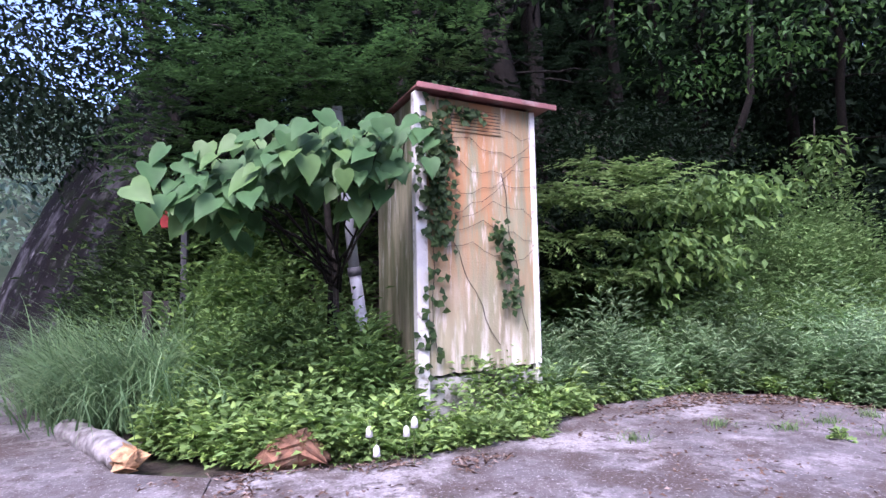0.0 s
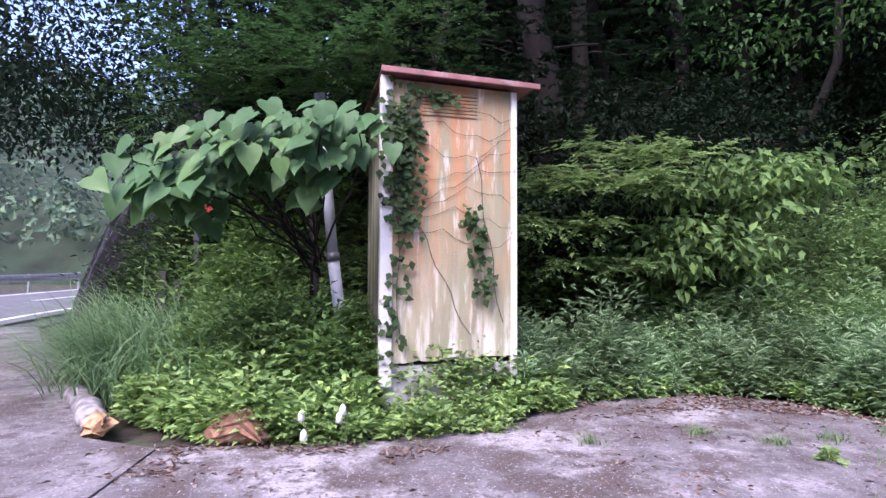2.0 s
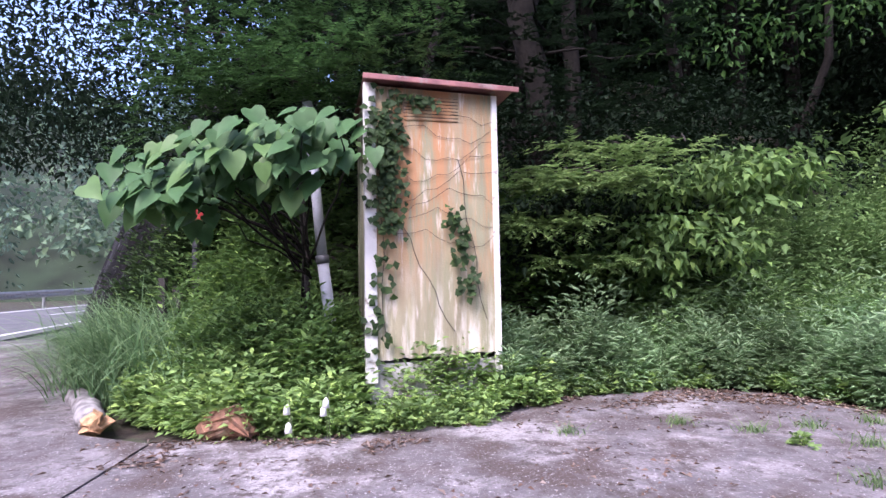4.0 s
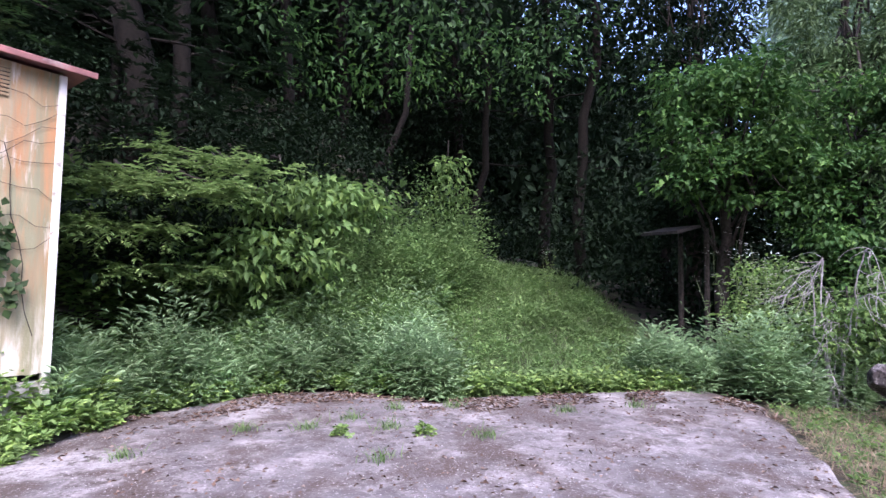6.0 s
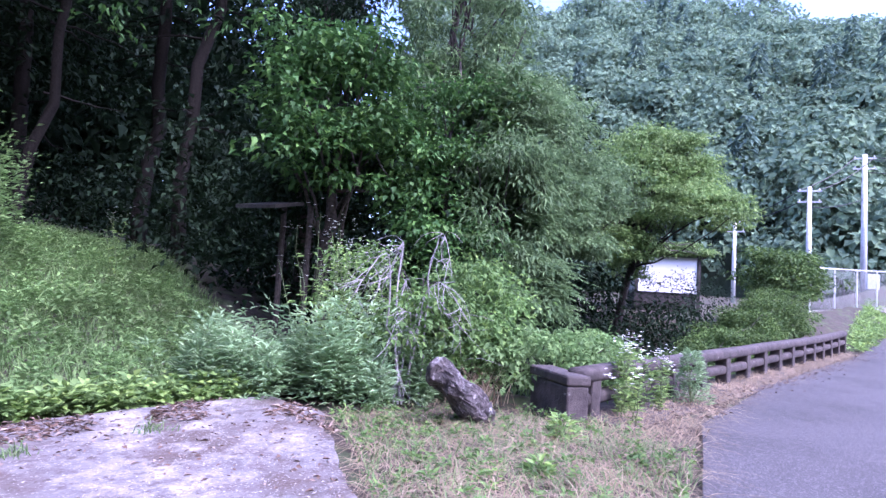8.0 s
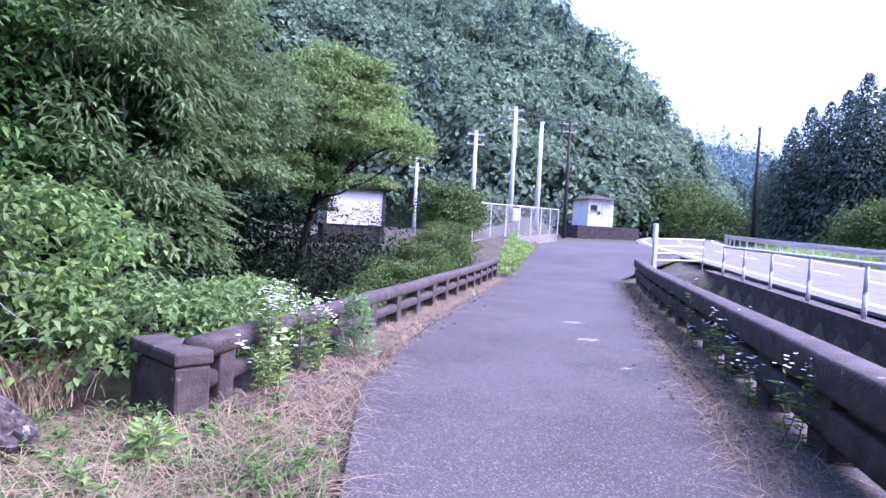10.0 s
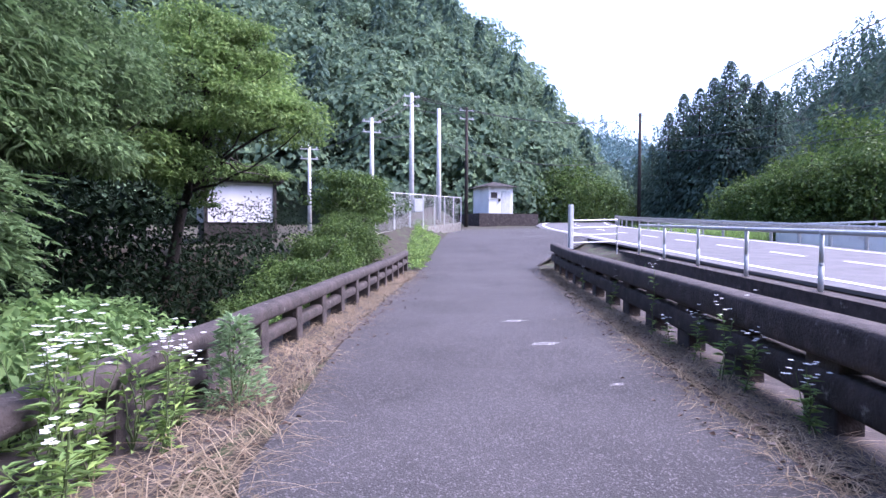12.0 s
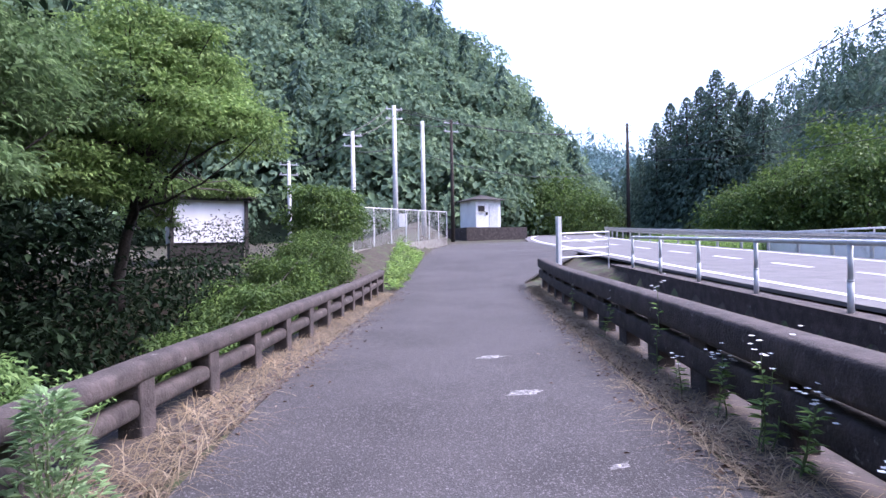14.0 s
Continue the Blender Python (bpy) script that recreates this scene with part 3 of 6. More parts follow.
# corrugated guardrail on the far side of the valley road
line = offset_line(fine, -3.75)
for i0, i1 in ((4, 14), (15, 52)):
    gr = empty("guardrail", Matrix.Translation((*line[i0], fine_z[i0])))
    o = Vector((*line[i0], fine_z[i0]))
    bm = bmesh.new()
    prof = [(0.0, 0.42), (0.05, 0.47), (0.05, 0.52), (0.0, 0.57), (0.05, 0.62), (0.05, 0.67), (0.0, 0.72)]
    nrm = unit(offset_line(fine, 0.0) - line)
    rows = [[bm.verts.new(Vector((line[i][0] + nrm[i][0] * a, line[i][1] + nrm[i][1] * a, fine_z[i] + z)) - o) for a, z in prof] for i in range(i0, i1)]
    for r0, r1 in zip(rows, rows[1:]):
        for k in range(len(prof) - 1):
            bm.faces.new((r0[k], r0[k + 1], r1[k + 1], r1[k]))
    bmesh.ops.solidify(bm, geom=bm.faces[:], thickness=0.004)
    part("beam", bm, GALV, gr)
    me = None
    for i in range(i0, i1):
        if me is None:
            bm = bmesh.new()
            tube(bm, [(0, 0, -0.4), (0, 0, 0.74)], [0.057, 0.057], 10)
            post = part("post", bm, GALV, gr)
            me = post.data
        else:
            post = new("post", me)
            post.parent = gr
        post.matrix_basis = Matrix.Translation(Vector((line[i][0] - nrm[i][0] * 0.07, line[i][1] - nrm[i][1] * 0.07, fine_z[i])) - o)
    tagged(gr, "grey galvanised corrugated steel guardrail along the valley road", "guardrail")

# ---- the shed ----
ANG = math.atan2(0.378, 1.125)
sh = empty("shed", Matrix.Translation((-0.2, 4.64, 0.36)) @ Matrix.Rotation(ANG, 4, "Z"))
W, D, HT = 1.19, 1.1, 2.56
bm = bmesh.new()
box(bm, (0.02, 0.03, -0.4), (W - 0.02, D, 0.1), bevel=0.01)
part("footing", bm, FOOTING, sh, "pale concrete footing")


def ragged_panel(x0, x1, z0, z1, y, t):
    b2 = bmesh.new()
    n = 40
    rows = []
    for yy in (y, y + t):
        row = []
        for i in range(n + 1):
            x = x0 + (x1 - x0) * i / n
            zz = z0 + 0.022 * noise.noise((x * 9, 1.3, 0)) + 0.018 * noise.noise((x * 31, 5, 0)) + 0.03 * (x - x0)
            row.append((b2.verts.new((x, yy, zz)), b2.verts.new((x, yy, z1 - 0.025 * (x - x0)))))
        rows.append(row)
    for a in range(n):
        b2.faces.new((rows[0][a][0], rows[0][a + 1][0], rows[0][a + 1][1], rows[0][a][1]))
        b2.faces.new((rows[1][a][0], rows[1][a][1], rows[1][a + 1][1], rows[1][a + 1][0]))
        b2.faces.new((rows[0][a][0], rows[1][a][0], rows[1][a + 1][0], rows[0][a + 1][0]))
    bmesh.ops.recalc_face_normals(b2, faces=b2.faces)
    return b2


part("front_panel", ragged_panel(0.07, W - 0.04, 0.13, HT - 0.02, 0.0, 0.03), PANEL, sh, "yellowed panel with rusty orange stains and rotten lower edge")
bm = bmesh.new()
box(bm, (0.005, 0.05, 0.08), (0.035, D, HT - 0.02))
part("side_wall", bm, PANEL_SIDE, sh, "greenish streaked side wall")
bm = bmesh.new()
box(bm, (W - 0.035, 0.05, 0.08), (W - 0.005, D, HT - 0.02))
part("side_wall", bm, PANEL_SIDE, sh)
bm = bmesh.new()
box(bm, (0.035, D - 0.03, 0.08), (W - 0.035, D - 0.002, HT - 0.02))
part("back_wall", bm, PANEL_SIDE, sh)
bm = bmesh.new()
box(bm, (-0.03, -0.03, -0.06), (0.075, 0.055, HT), bevel=0.006)
part("corner_post", bm, WHITE, sh, "flaking white corner post")
bm = bmesh.new()
box(bm, (W - 0.045, -0.02, -0.02), (W + 0.01, 0.05, HT - 0.05), bevel=0.006)
part("corner_post", bm, WHITE, sh, "flaking white corner post")
# Dark sheet on the panel stands in for shade inside the vent slits.
bm = bmesh.new()
box(bm, (0.33, -0.004, HT - 0.31), (0.83, -0.001, HT - 0.1))
louvre = part("louvre", bm, DARK_WOOD, sh, "vent of panel slats over a dark sheet standing in for shaded slits")
for k in range(7):
    bm = bmesh.new()
    box(bm, (0, -0.014, -0.011), (0.5, -0.004, 0.011), Matrix.Translation((0.33, 0.0, HT - 0.298 + 0.0305 * k)) @ Matrix.Rotation(radians(12), 4, "X"), bevel=0.002)
    part("louvre_slat", bm, PANEL, louvre)
bm = bmesh.new()
m = Matrix.Rotation(radians(1.5), 4, "Y")
box(bm, (-0.1, -0.12, HT + 0.02), (W + 0.09, D + 0.12, HT + 0.035), m)
roof = part("roof", bm, RED, sh, "faded red metal roof")
bm = bmesh.new()
box(bm, (-0.11, -0.135, HT - 0.008), (W + 0.12, -0.11, HT + 0.042), m, bevel=0.006)
part("fascia", bm, RED, roof, "faded red roof edge board")
tagged(sh, "tall narrow weathered shed with stained yellow front and red roof edge", "shed")
# ivy on the shed
ivy = empty("ivy", sh.matrix_basis.copy())
rg = np.random.default_rng(11)
pts = []
for n, (cx, cz, rx, rz) in ((260, (0.16, 2.05, 0.17, 0.38)), (90, (0.14, 1.6, 0.14, 0.2)), (36, (0.2, 1.3, 0.12, 0.12)), (20, (0.12, 0.9, 0.1, 0.3)), (14, (0.1, 0.4, 0.1, 0.25)), (24, (0.76, 1.35, 0.07, 0.1)), (40, (0.82, 1.12, 0.08, 0.16)), (30, (0.86, 0.8, 0.1, 0.14)), (10, (0.05, 0.6, 0.06, 0.5)), (34, (0.42, 2.42, 0.22, 0.05))):
    a = rg.normal(size=(n, 2)) * 0.55
    pts.append(np.stack([cx + a[:, 0] * rx, np.full(n, -0.03) - rg.random(n) * 0.035, cz + a[:, 1] * rz], -1))
pts = np.concatenate(pts)
n = len(pts)
way = np.stack([rg.normal(size=n) * 0.6, -0.35 + 0 * pts[:, 0], -0.6 + rg.normal(size=n) * 0.5], -1)
ivy_leaves = leaves("foliage", pts, way, np.array((0.0, -1.0, 0.4)) + rg.normal(size=(n, 3)) * 0.25, rg.uniform(0.05, 0.09, n), rg.uniform(0.05, 0.085, n), LEAF_IVY, ivy, fold=0.1)
tagged(ivy_leaves, kind="stuff")
for k in range(8):
    bm = bmesh.new()
    z0 = 2.25 - 0.16 * k
    p = [(0.2 + 0.95 * i / 9, -0.012, z0 + 0.1 * math.sin(i * 0.55 + k) + 0.03 * math.sin(i * 2.1 + k * 2) + 0.012 * i) for i in range(10)]
    tube(bm, p, [0.002] * 10, 5)
    part("vine_stem", bm, BARK, ivy)
for x0, z0, x1, z1 in ((0.3, 1.3, 0.75, 0.35), (0.82, 1.9, 1.05, 0.45), (0.1, 2.2, 0.14, 0.3)):
    bm = bmesh.new()
    p = [(x0 + (x1 - x0) * i / 8 + 0.02 * math.sin(i * 1.7), -0.012, z0 + (z1 - z0) * i / 8) for i in range(9)]
    tube(bm, p, [0.003] * 9, 5)
    part("vine_stem", bm, BARK, ivy)
tagged(ivy, "dark green ivy climbing over the shed front with bare stems", "ivy")

# leaning pipe beside the shed
pipe = empty("vent_pipe", Matrix.Translation((-0.62, 5.12, 0.35)))
bm = bmesh.new()
tube(bm, [(0, 0, 0), (-0.14, 0.02, 1.02)], [0.055, 0.055], 14)
part("lower_pipe", bm, PIPE, pipe, "grey-white plastic pipe").data.shade_smooth()
bm = bmesh.new()
tube(bm, [(-0.137, 0.02, 1.0), (-0.147, 0.02, 1.08)], [0.064, 0.064], 14)
part("joint", bm, PIPE_DARK, pipe, "dark joint").data.shade_smooth()
bm = bmesh.new()
tube(bm, [(-0.145, 0.02, 1.07), (-0.30, 0.05, 2.6)], [0.05, 0.05], 14)
part("upper_pipe", bm, PIPE, pipe, "grey plastic pipe").data.shade_smooth()
tagged(pipe, "leaning pale grey plastic vent pipe beside the shed", "pipe")


# ---- plants: ways of building them ----
def clump_leaves(rg, centres, r, m, drop=0.25, flat=0.7):
    """Leaves in clumps round the centres: base, way and up of each."""
    k = len(centres)
    r = np.broadcast_to(r, k)
    off = rg.normal(size=(k, m, 3)) * np.array((1, 1, flat)) * 0.5
    base = (centres[:, None] + off * r[:, None, None]).reshape(-1, 3)
    way = (unit(off) + rg.normal(size=off.shape) * 0.5 - np.array((0, 0, drop))).reshape(-1, 3)
    up = np.array((0, 0, 1.0)) + rg.normal(size=base.shape) * 0.33
    return base, way, up


def shell(rg, n, centre, radius, low=-0.6):
    """Points near the skin of a rounded crown."""
    d = unit(rg.normal(size=(n, 3)))
    d[:, 2] = np.where(d[:, 2] < low, -d[:, 2], d[:, 2])
    s = rg.uniform(0.45, 1.0, n) ** 0.5
    wob = 1 + 0.22 * np.sin(d[:, 0] * 5 + centre[0]) * np.cos(d[:, 1] * 4 + centre[1]) + 0.12 * np.sin(d[:, 2] * 9 + centre[2])
    return np.array(centre) + d * (s * wob)[:, None] * np.array(radius)


def limb(rg, a, b, r0, r1, bend=0.15, n=7):
    a, b = Vector(a), Vector(b)
    side = Vector(rg.normal(size=3)).normalized() * (b - a).length * bend
    pts = [a.lerp(b, i / n) + side * math.sin(math.pi * i / n) * 0.6 + Vector(rg.normal(size=3)) * (b - a).length * 0.012 * (0 < i < n) for i in range(n + 1)]
    return pts, [r0 + (r1 - r0) * i / n for i in range(n + 1)]


def tree(name, foot, top, r, crowns, leaf, material, label, category="tree", seed=1, per=45, clump=0.45, density=1.0, limbs=6, drop=0.3, bark=None, flat=0.7):
    """A tree: tapered trunk, limbs towards its crowns, a crown of leaf clumps."""
    rg = np.random.default_rng(seed)
    th = empty(name, Matrix.Translation(foot))
    f = Vector(foot)
    bm = bmesh.new()
    p, rr = limb(rg, (0, 0, -0.2), Vector(top) - f, r, r * 0.25, 0.06, 10)
    rr[0] *= 1.5
    tube(bm, p, rr, 10)
    part("trunk", bm, bark or BARK, th).data.shade_smooth()
    cs = []
    for c, rad, n in crowns:
        cs.append(shell(rg, max(3, int(n * density)), np.array(c) - np.array(foot), rad))
        for k in range(limbs):
            t = rg.uniform(0.35, 0.95)
            a = p[int(t * 10)]
            b = Vector(cs[-1][k % len(cs[-1])])
            bm = bmesh.new()
            q, qr = limb(rg, a, b, r * 0.3 * (1.1 - t * 0.6), r * 0.04 + 0.004, 0.12)
            tube(bm, q, qr, 6)
            part("limb", bm, bark or BARK, th)
    cs = np.concatenate(cs)
    rg.shuffle(cs)
    base, way, up = clump_leaves(rg, cs[: int(len(cs) * 0.72)] if len(cs) > 60 else cs, clump * rg.uniform(0.5, 0.95, int(len(cs) * 0.72) if len(cs) > 60 else len(cs)), int(per * 1.25), drop, flat * 0.6)
    n = len(base)
    leaves("crown", base, way, up, rg.uniform(0.7, 1.25, n) * leaf[0], rg.uniform(0.7, 1.25, n) * leaf[1], material, th)
    return tagged(th, label, category)


def frond_sprays(rg, starts, ends, material, parent, name, leaf=0.09, per=26, width=0.028):
    """Flat evergreen sprays along twigs: needles to both sides in one plane."""
    k = len(starts)
    t = rg.random((k, per))
    d = ends - starts
    L0 = np.linalg.norm(d, axis=1)
    base = starts[:, None] + d[:, None] * t[..., None]
    base[..., 2] -= (t**2) * 0.12 * L0[:, None]
    side = unit(np.cross(d, np.array((0, 0, 1.0))))
    sgn = np.where(rg.random((k, per)) < 0.5, -1.0, 1.0)
    way = side[:, None] * sgn[..., None] + unit(d)[:, None] * 0.75 + rg.normal(size=(k, per, 3)) * 0.14
    up = np.array((0, 0, 1.0)) + rg.normal(size=(k, per, 3)) * 0.15
    ln = leaf * (1.15 - 0.7 * t) * rg.uniform(0.8, 1.3, (k, per))
    return leaves(name, base.reshape(-1, 3), way.reshape(-1, 3), up.reshape(-1, 3), ln.ravel(), ln.ravel() * width / 0.09 * 1.0, material, parent, fold=0.1, droop=0.15)


def weeds(name, x, y, h, material, rg, m=26, leaf=0.09, width=0.035, spread=0.35, label="", lift=0.0, zadd=0.0, droop=0.3):
    """Low plants in one mass: leaves up round a stem."""
    n = len(x)
    h = np.asarray(h) * (0.75 + 0.75 * np.array([noise.noise((a * 1.9, b * 1.9, 7.0)) for a, b in zip(x, y)]) + 0.35 * (rg.random(n) < 0.12))
    t = rg.random((n, m)) ** 0.8
    az = rg.random((n, m)) * 2 * np.pi
    lean = rg.normal(size=(n, 1, 2)) * 0.2
    hh = np.asarray(h)[:, None] * t
    rad = rg.random((n, m)) * spread * np.asarray(h)[:, None] * 0.5
    bx = np.asarray(x)[:, None] + np.cos(az) * rad + lean[..., 0] * hh
    by = np.asarray(y)[:, None] + np.sin(az) * rad + lean[..., 1] * hh
    bz = gz(x, y)[:, None] + hh * 0.95 + zadd
    base = np.stack([bx, by, bz], -1).reshape(-1, 3)
    way = np.stack([np.cos(az), np.sin(az), 0.15 + lift + 1.3 * t * rg.random((n, m))], -1).reshape(-1, 3)
    up = np.array((0, 0, 1.0)) + rg.normal(size=base.shape) * 0.3
    s = rg.uniform(0.65, 1.3, len(base))
    ob = leaves(name, base, way, up, s * leaf, s * width, material, None, fold=0.15, droop=droop)
    return tagged(ob, label, "weeds", kind="stuff")


def blades(name, x, y, z, length, width, material, rg, label, parent=None, arch=0.6, seg=4, kind="stuff", category="grass", tilt=0.5):
    """Grass: long arching blades."""
    n = len(x)
    az = rg.random(n) * 2 * np.pi
    out = np.stack([np.cos(az), np.sin(az), 0 * az], -1)
    side = np.stack([-np.sin(az), np.cos(az), 0 * az], -1)
    t = np.linspace(0, 1, seg + 1)
    ln = np.asarray(length)[:, None]
    til = (tilt * rg.uniform(0.3, 1.2, n))[:, None]
    ar = (arch * rg.uniform(0.5, 1.3, n))[:, None]
    horiz = ln * (til * t + ar * t**2 * 0.7)
    vert = ln * (t * (1 - 0.25 * til) - ar * t**2.2 * 0.75)
    c = np.stack([x, y, z], -1)[:, None] + out[:, None] * horiz[..., None]
    c[..., 2] += vert
    w = (np.asarray(width)[:, None] * (1 - t**1.6) + 0.0008)[..., None] * side[:, None] / 2
    v = np.stack([c - w, c + w], 2).reshape(-1, 3)
    k = 2 * (seg + 1)
    f = []
    q = np.array([[2 * i, 2 * i + 1, 2 * i + 3, 2 * i + 2] for i in range(seg)])
    f = ((np.arange(n) * k)[:, None, None] + q[None]).reshape(-1, 4)
    me = bpy.data.meshes.new(name)
    me.vertices.add(len(v))
    me.vertices.foreach_set("co", v.ravel())
    me.loops.add(f.size)
    me.loops.foreach_set("vertex_index", f.ravel().astype(np.int32))
    me.polygons.add(len(f))
    me.polygons.foreach_set("loop_start", np.arange(0, f.size, 4, dtype=np.int32))
    me.update(calc_edges=True)
    me.materials.append(material)
    ob = new(name, me)
    ob.parent = parent
    return tagged(ob, label, category, kind=kind) if parent is None else ob


def scatter(rg, n, poly, avoid=()):
    poly = np.asarray(poly, float)
    lo, hi = poly.min(0), poly.max(0)
    xs, ys = np.empty(0), np.empty(0)
    while len(xs) < n:
        x, y = rg.uniform(lo[0], hi[0], n), rg.uniform(lo[1], hi[1], n)
        ok = inside(poly, x, y)
        for a in avoid:
            ok &= ~inside(a, x, y)
        xs, ys = np.r_[xs, x[ok]], np.r_[ys, y[ok]]
    return xs[:n], ys[:n]


SHED_FOOT = [(-0.25, 4.55), (0.95, 4.95), (0.6, 6.1), (-0.6, 5.7)]
rg = np.random.default_rng(21)
NORTH = [(-3.6, 6.0), (-2.3, 4.5), (-1.2, 4.1), (-0.5, 4.1), (0.0, 4.25), (0.5, 4.65), (1.4, 5.45), (2.2, 5.7), (2.9, 5.9), (3.6, 5.7), (4.0, 5.1), (4.3, 4.6), (5.1, 4.55), (6.2, 4.2), (7.5, 3.5), (8.4, 3.2), (9.6, 4.6), (9.5, 7.5), (6.5, 9.0), (4.5, 7.6), (2.5, 6.6), (0.9, 6.4), (-2, 6.3), (-3.4, 7.3)]
# mugwort and other weeds in a band north of the apron
x, y = scatter(rg, 1150, [(0.9, 4.95), (1.4, 5.4), (2.2, 5.65), (2.9, 5.85), (3.6, 5.65), (4.05, 5.0), (4.5, 4.6), (4.8, 5.6), (4.4, 7.0), (2.8, 6.9), (1.0, 6.2)], [SHED_FOOT])
weeds("mugwort", x, y, rg.uniform(0.35, 1.0, len(x)), LEAF_MUGWORT, rg, 60, 0.09, 0.02, 0.42, "grey-green mugwort in a dense knee-high band")
x, y = scatter(rg, 300, [(6.9, 3.75), (7.4, 3.3), (7.5, 2.3), (8.2, 2.1), (8.8, 2.6), (8.7, 4.0), (7.8, 4.6), (6.9, 4.4)])
weeds("mugwort_by_thicket", x, y, rg.uniform(0.35, 0.95, len(x)), LEAF_MUGWORT, rg, 60, 0.09, 0.02, 0.42, "grey-green mugwort in front of the thicket")
x, y = scatter(rg, 1250, [(-2.3, 4.5), (-1.2, 3.95), (-0.5, 3.95), (0.1, 4.15), (0.6, 4.5), (1.5, 5.2), (1.2, 5.4), (0.95, 5.1), (-0.3, 4.6), (-0.6, 5.6), (-2.0, 5.6)], [[(-0.3, 4.1), (0.75, 4.4), (1.0, 4.95), (-0.3, 4.65)]])
weeds("broadleaf_weeds", x, y, rg.uniform(0.15, 0.55, len(x)), LEAF_LIGHT, rg, 32, 0.075, 0.042, 0.8, "bright green broad-leaved weeds at the shed foot")
x, y = scatter(rg, 700, [(-2.4, 6.2), (-2.0, 4.7), (-1.2, 4.1), (-0.4, 4.5), (-0.6, 5.7), (-2, 6.3), (-2.6, 7.0)])
weeds("undergrowth", x, y, rg.uniform(0.3, 0.95, len(x)), LEAF_MID, rg, 50, 0.08, 0.036, 0.6, "mixed green undergrowth beside the shed")
x, y = scatter(rg, 500, [(1.0, 5.3), (1.6, 5.4), (2.6, 5.8), (3.3, 5.8), (4.0, 5.2), (5.0, 4.6), (7.4, 3.6), (7.3, 3.9), (5, 5.0), (3.6, 6.2), (1.2, 5.8)])
weeds("edge_weeds", x, y, rg.uniform(0.08, 0.3, len(x)), LEAF_LIGHT, rg, 22, 0.08, 0.05, 0.9, "light green weeds along the apron edge")
x, y = scatter(rg, 430, [(3.5, 6.1), (4.3, 5.6), (5.0, 6.3), (6.0, 7.8), (6.4, 9.4), (5.4, 9.2), (4.0, 7.6)])
weeds("tall_bank_weeds", x, y, rg.uniform(0.7, 1.45, len(x)), LEAF_BANK, rg, 90, 0.075, 0.034, 0.45, "tall yellow-green weeds on the end of the bank")
x, y = scatter(rg, 520, [(2.4, 6.3), (3.6, 6.4), (4.3, 7.0), (5.4, 8.4), (5.6, 9.6), (4.2, 8.8), (2.6, 7.4)])
weeds("bank_top_weeds", x, y, rg.uniform(0.5, 1.3, len(x)), LEAF_BANK, rg, 70, 0.085, 0.04, 0.5, "leafy bright green weeds along the bank top")
x, y = scatter(rg, 420, [(-4.2, 7.6), (-3.2, 6.4), (-2.2, 5.6), (-1.6, 5.9), (-2.4, 7.0), (-4.0, 8.6), (-5.4, 9.6)])
weeds("bend_shrubs", x, y, rg.uniform(0.6, 1.5, len(x)), LEAF_MID, rg, 70, 0.09, 0.042, 0.5, "green shrubs and creepers below the retaining wall")
x, y = scatter(rg, 420, [(4.8, 6.9), (5.6, 6.9), (6.9, 7.6), (7.9, 9.0), (8.6, 10.6), (7.4, 10.4), (6.2, 9.0), (4.9, 7.9)])
weeds("glade_edge_weeds", x, y, rg.uniform(0.8, 1.9, len(x)), LEAF_BANK, rg, 90, 0.085, 0.036, 0.45, "tall yellow-green weeds at the shaded edge of the glade")
# litter on the apron
x, y = scatter(rg, 2600, SLAB_EDGE)
keep = np.array([noise.noise((a * 0.9, b * 0.9, 3.0)) for a, b in zip(x, y)]) > -0.12 - 0.25 * (y > 4.2)
x, y = x[keep], y[keep]
n = len(x)
ob = leaves("leaf_litter", np.stack([x, y, np.full(n, 0.033)], -1), np.stack([rg.normal(size=n), rg.normal(size=n), np.full(n, 0.12)], -1), np.array((0, 0, 1.0)) + rg.normal(size=(n, 3)) * 0.3, rg.uniform(0.02, 0.06, n), rg.uniform(0.008, 0.03, n), LITTER)
tagged(ob, "brown dead leaves and twigs scattered on the concrete", "leaf litter", kind="stuff")
north = SLAB_EDGE[:15]
inner = [(a - (0.6 if k > 12 else 0.0), b - 0.6) for k, (a, b) in enumerate(north)][::-1]
x, y = scatter(rg, 5200, north + inner)
keep = np.array([noise.noise((a * 1.6, b * 1.6, 9.0)) for a, b in zip(x, y)]) > -0.05
x, y = x[keep], y[keep]
n = len(x)
ob = leaves("edge_litter", np.stack([x, y, np.full(n, 0.034) + rg.random(n) * 0.012], -1), np.stack([rg.normal(size=n), rg.normal(size=n), np.full(n, 0.15)], -1), np.array((0, 0, 1.0)) + rg.normal(size=(n, 3)) * 0.4, rg.uniform(0.03, 0.085, n), rg.uniform(0.006, 0.022, n), LITTER)
tagged(ob, "reddish brown needles and leaf litter along the apron edge", "leaf litter", kind="stuff")
us = rg.uniform(0.5, 15, 2400)
x, y = xy(us, np.where(rg.random(2400) < 0.4, -0.3 - np.abs(rg.normal(size=2400)) * 0.22, -3.8 - 0.022 * us + np.abs(rg.normal(size=2400)) * 0.25))
n = len(x)
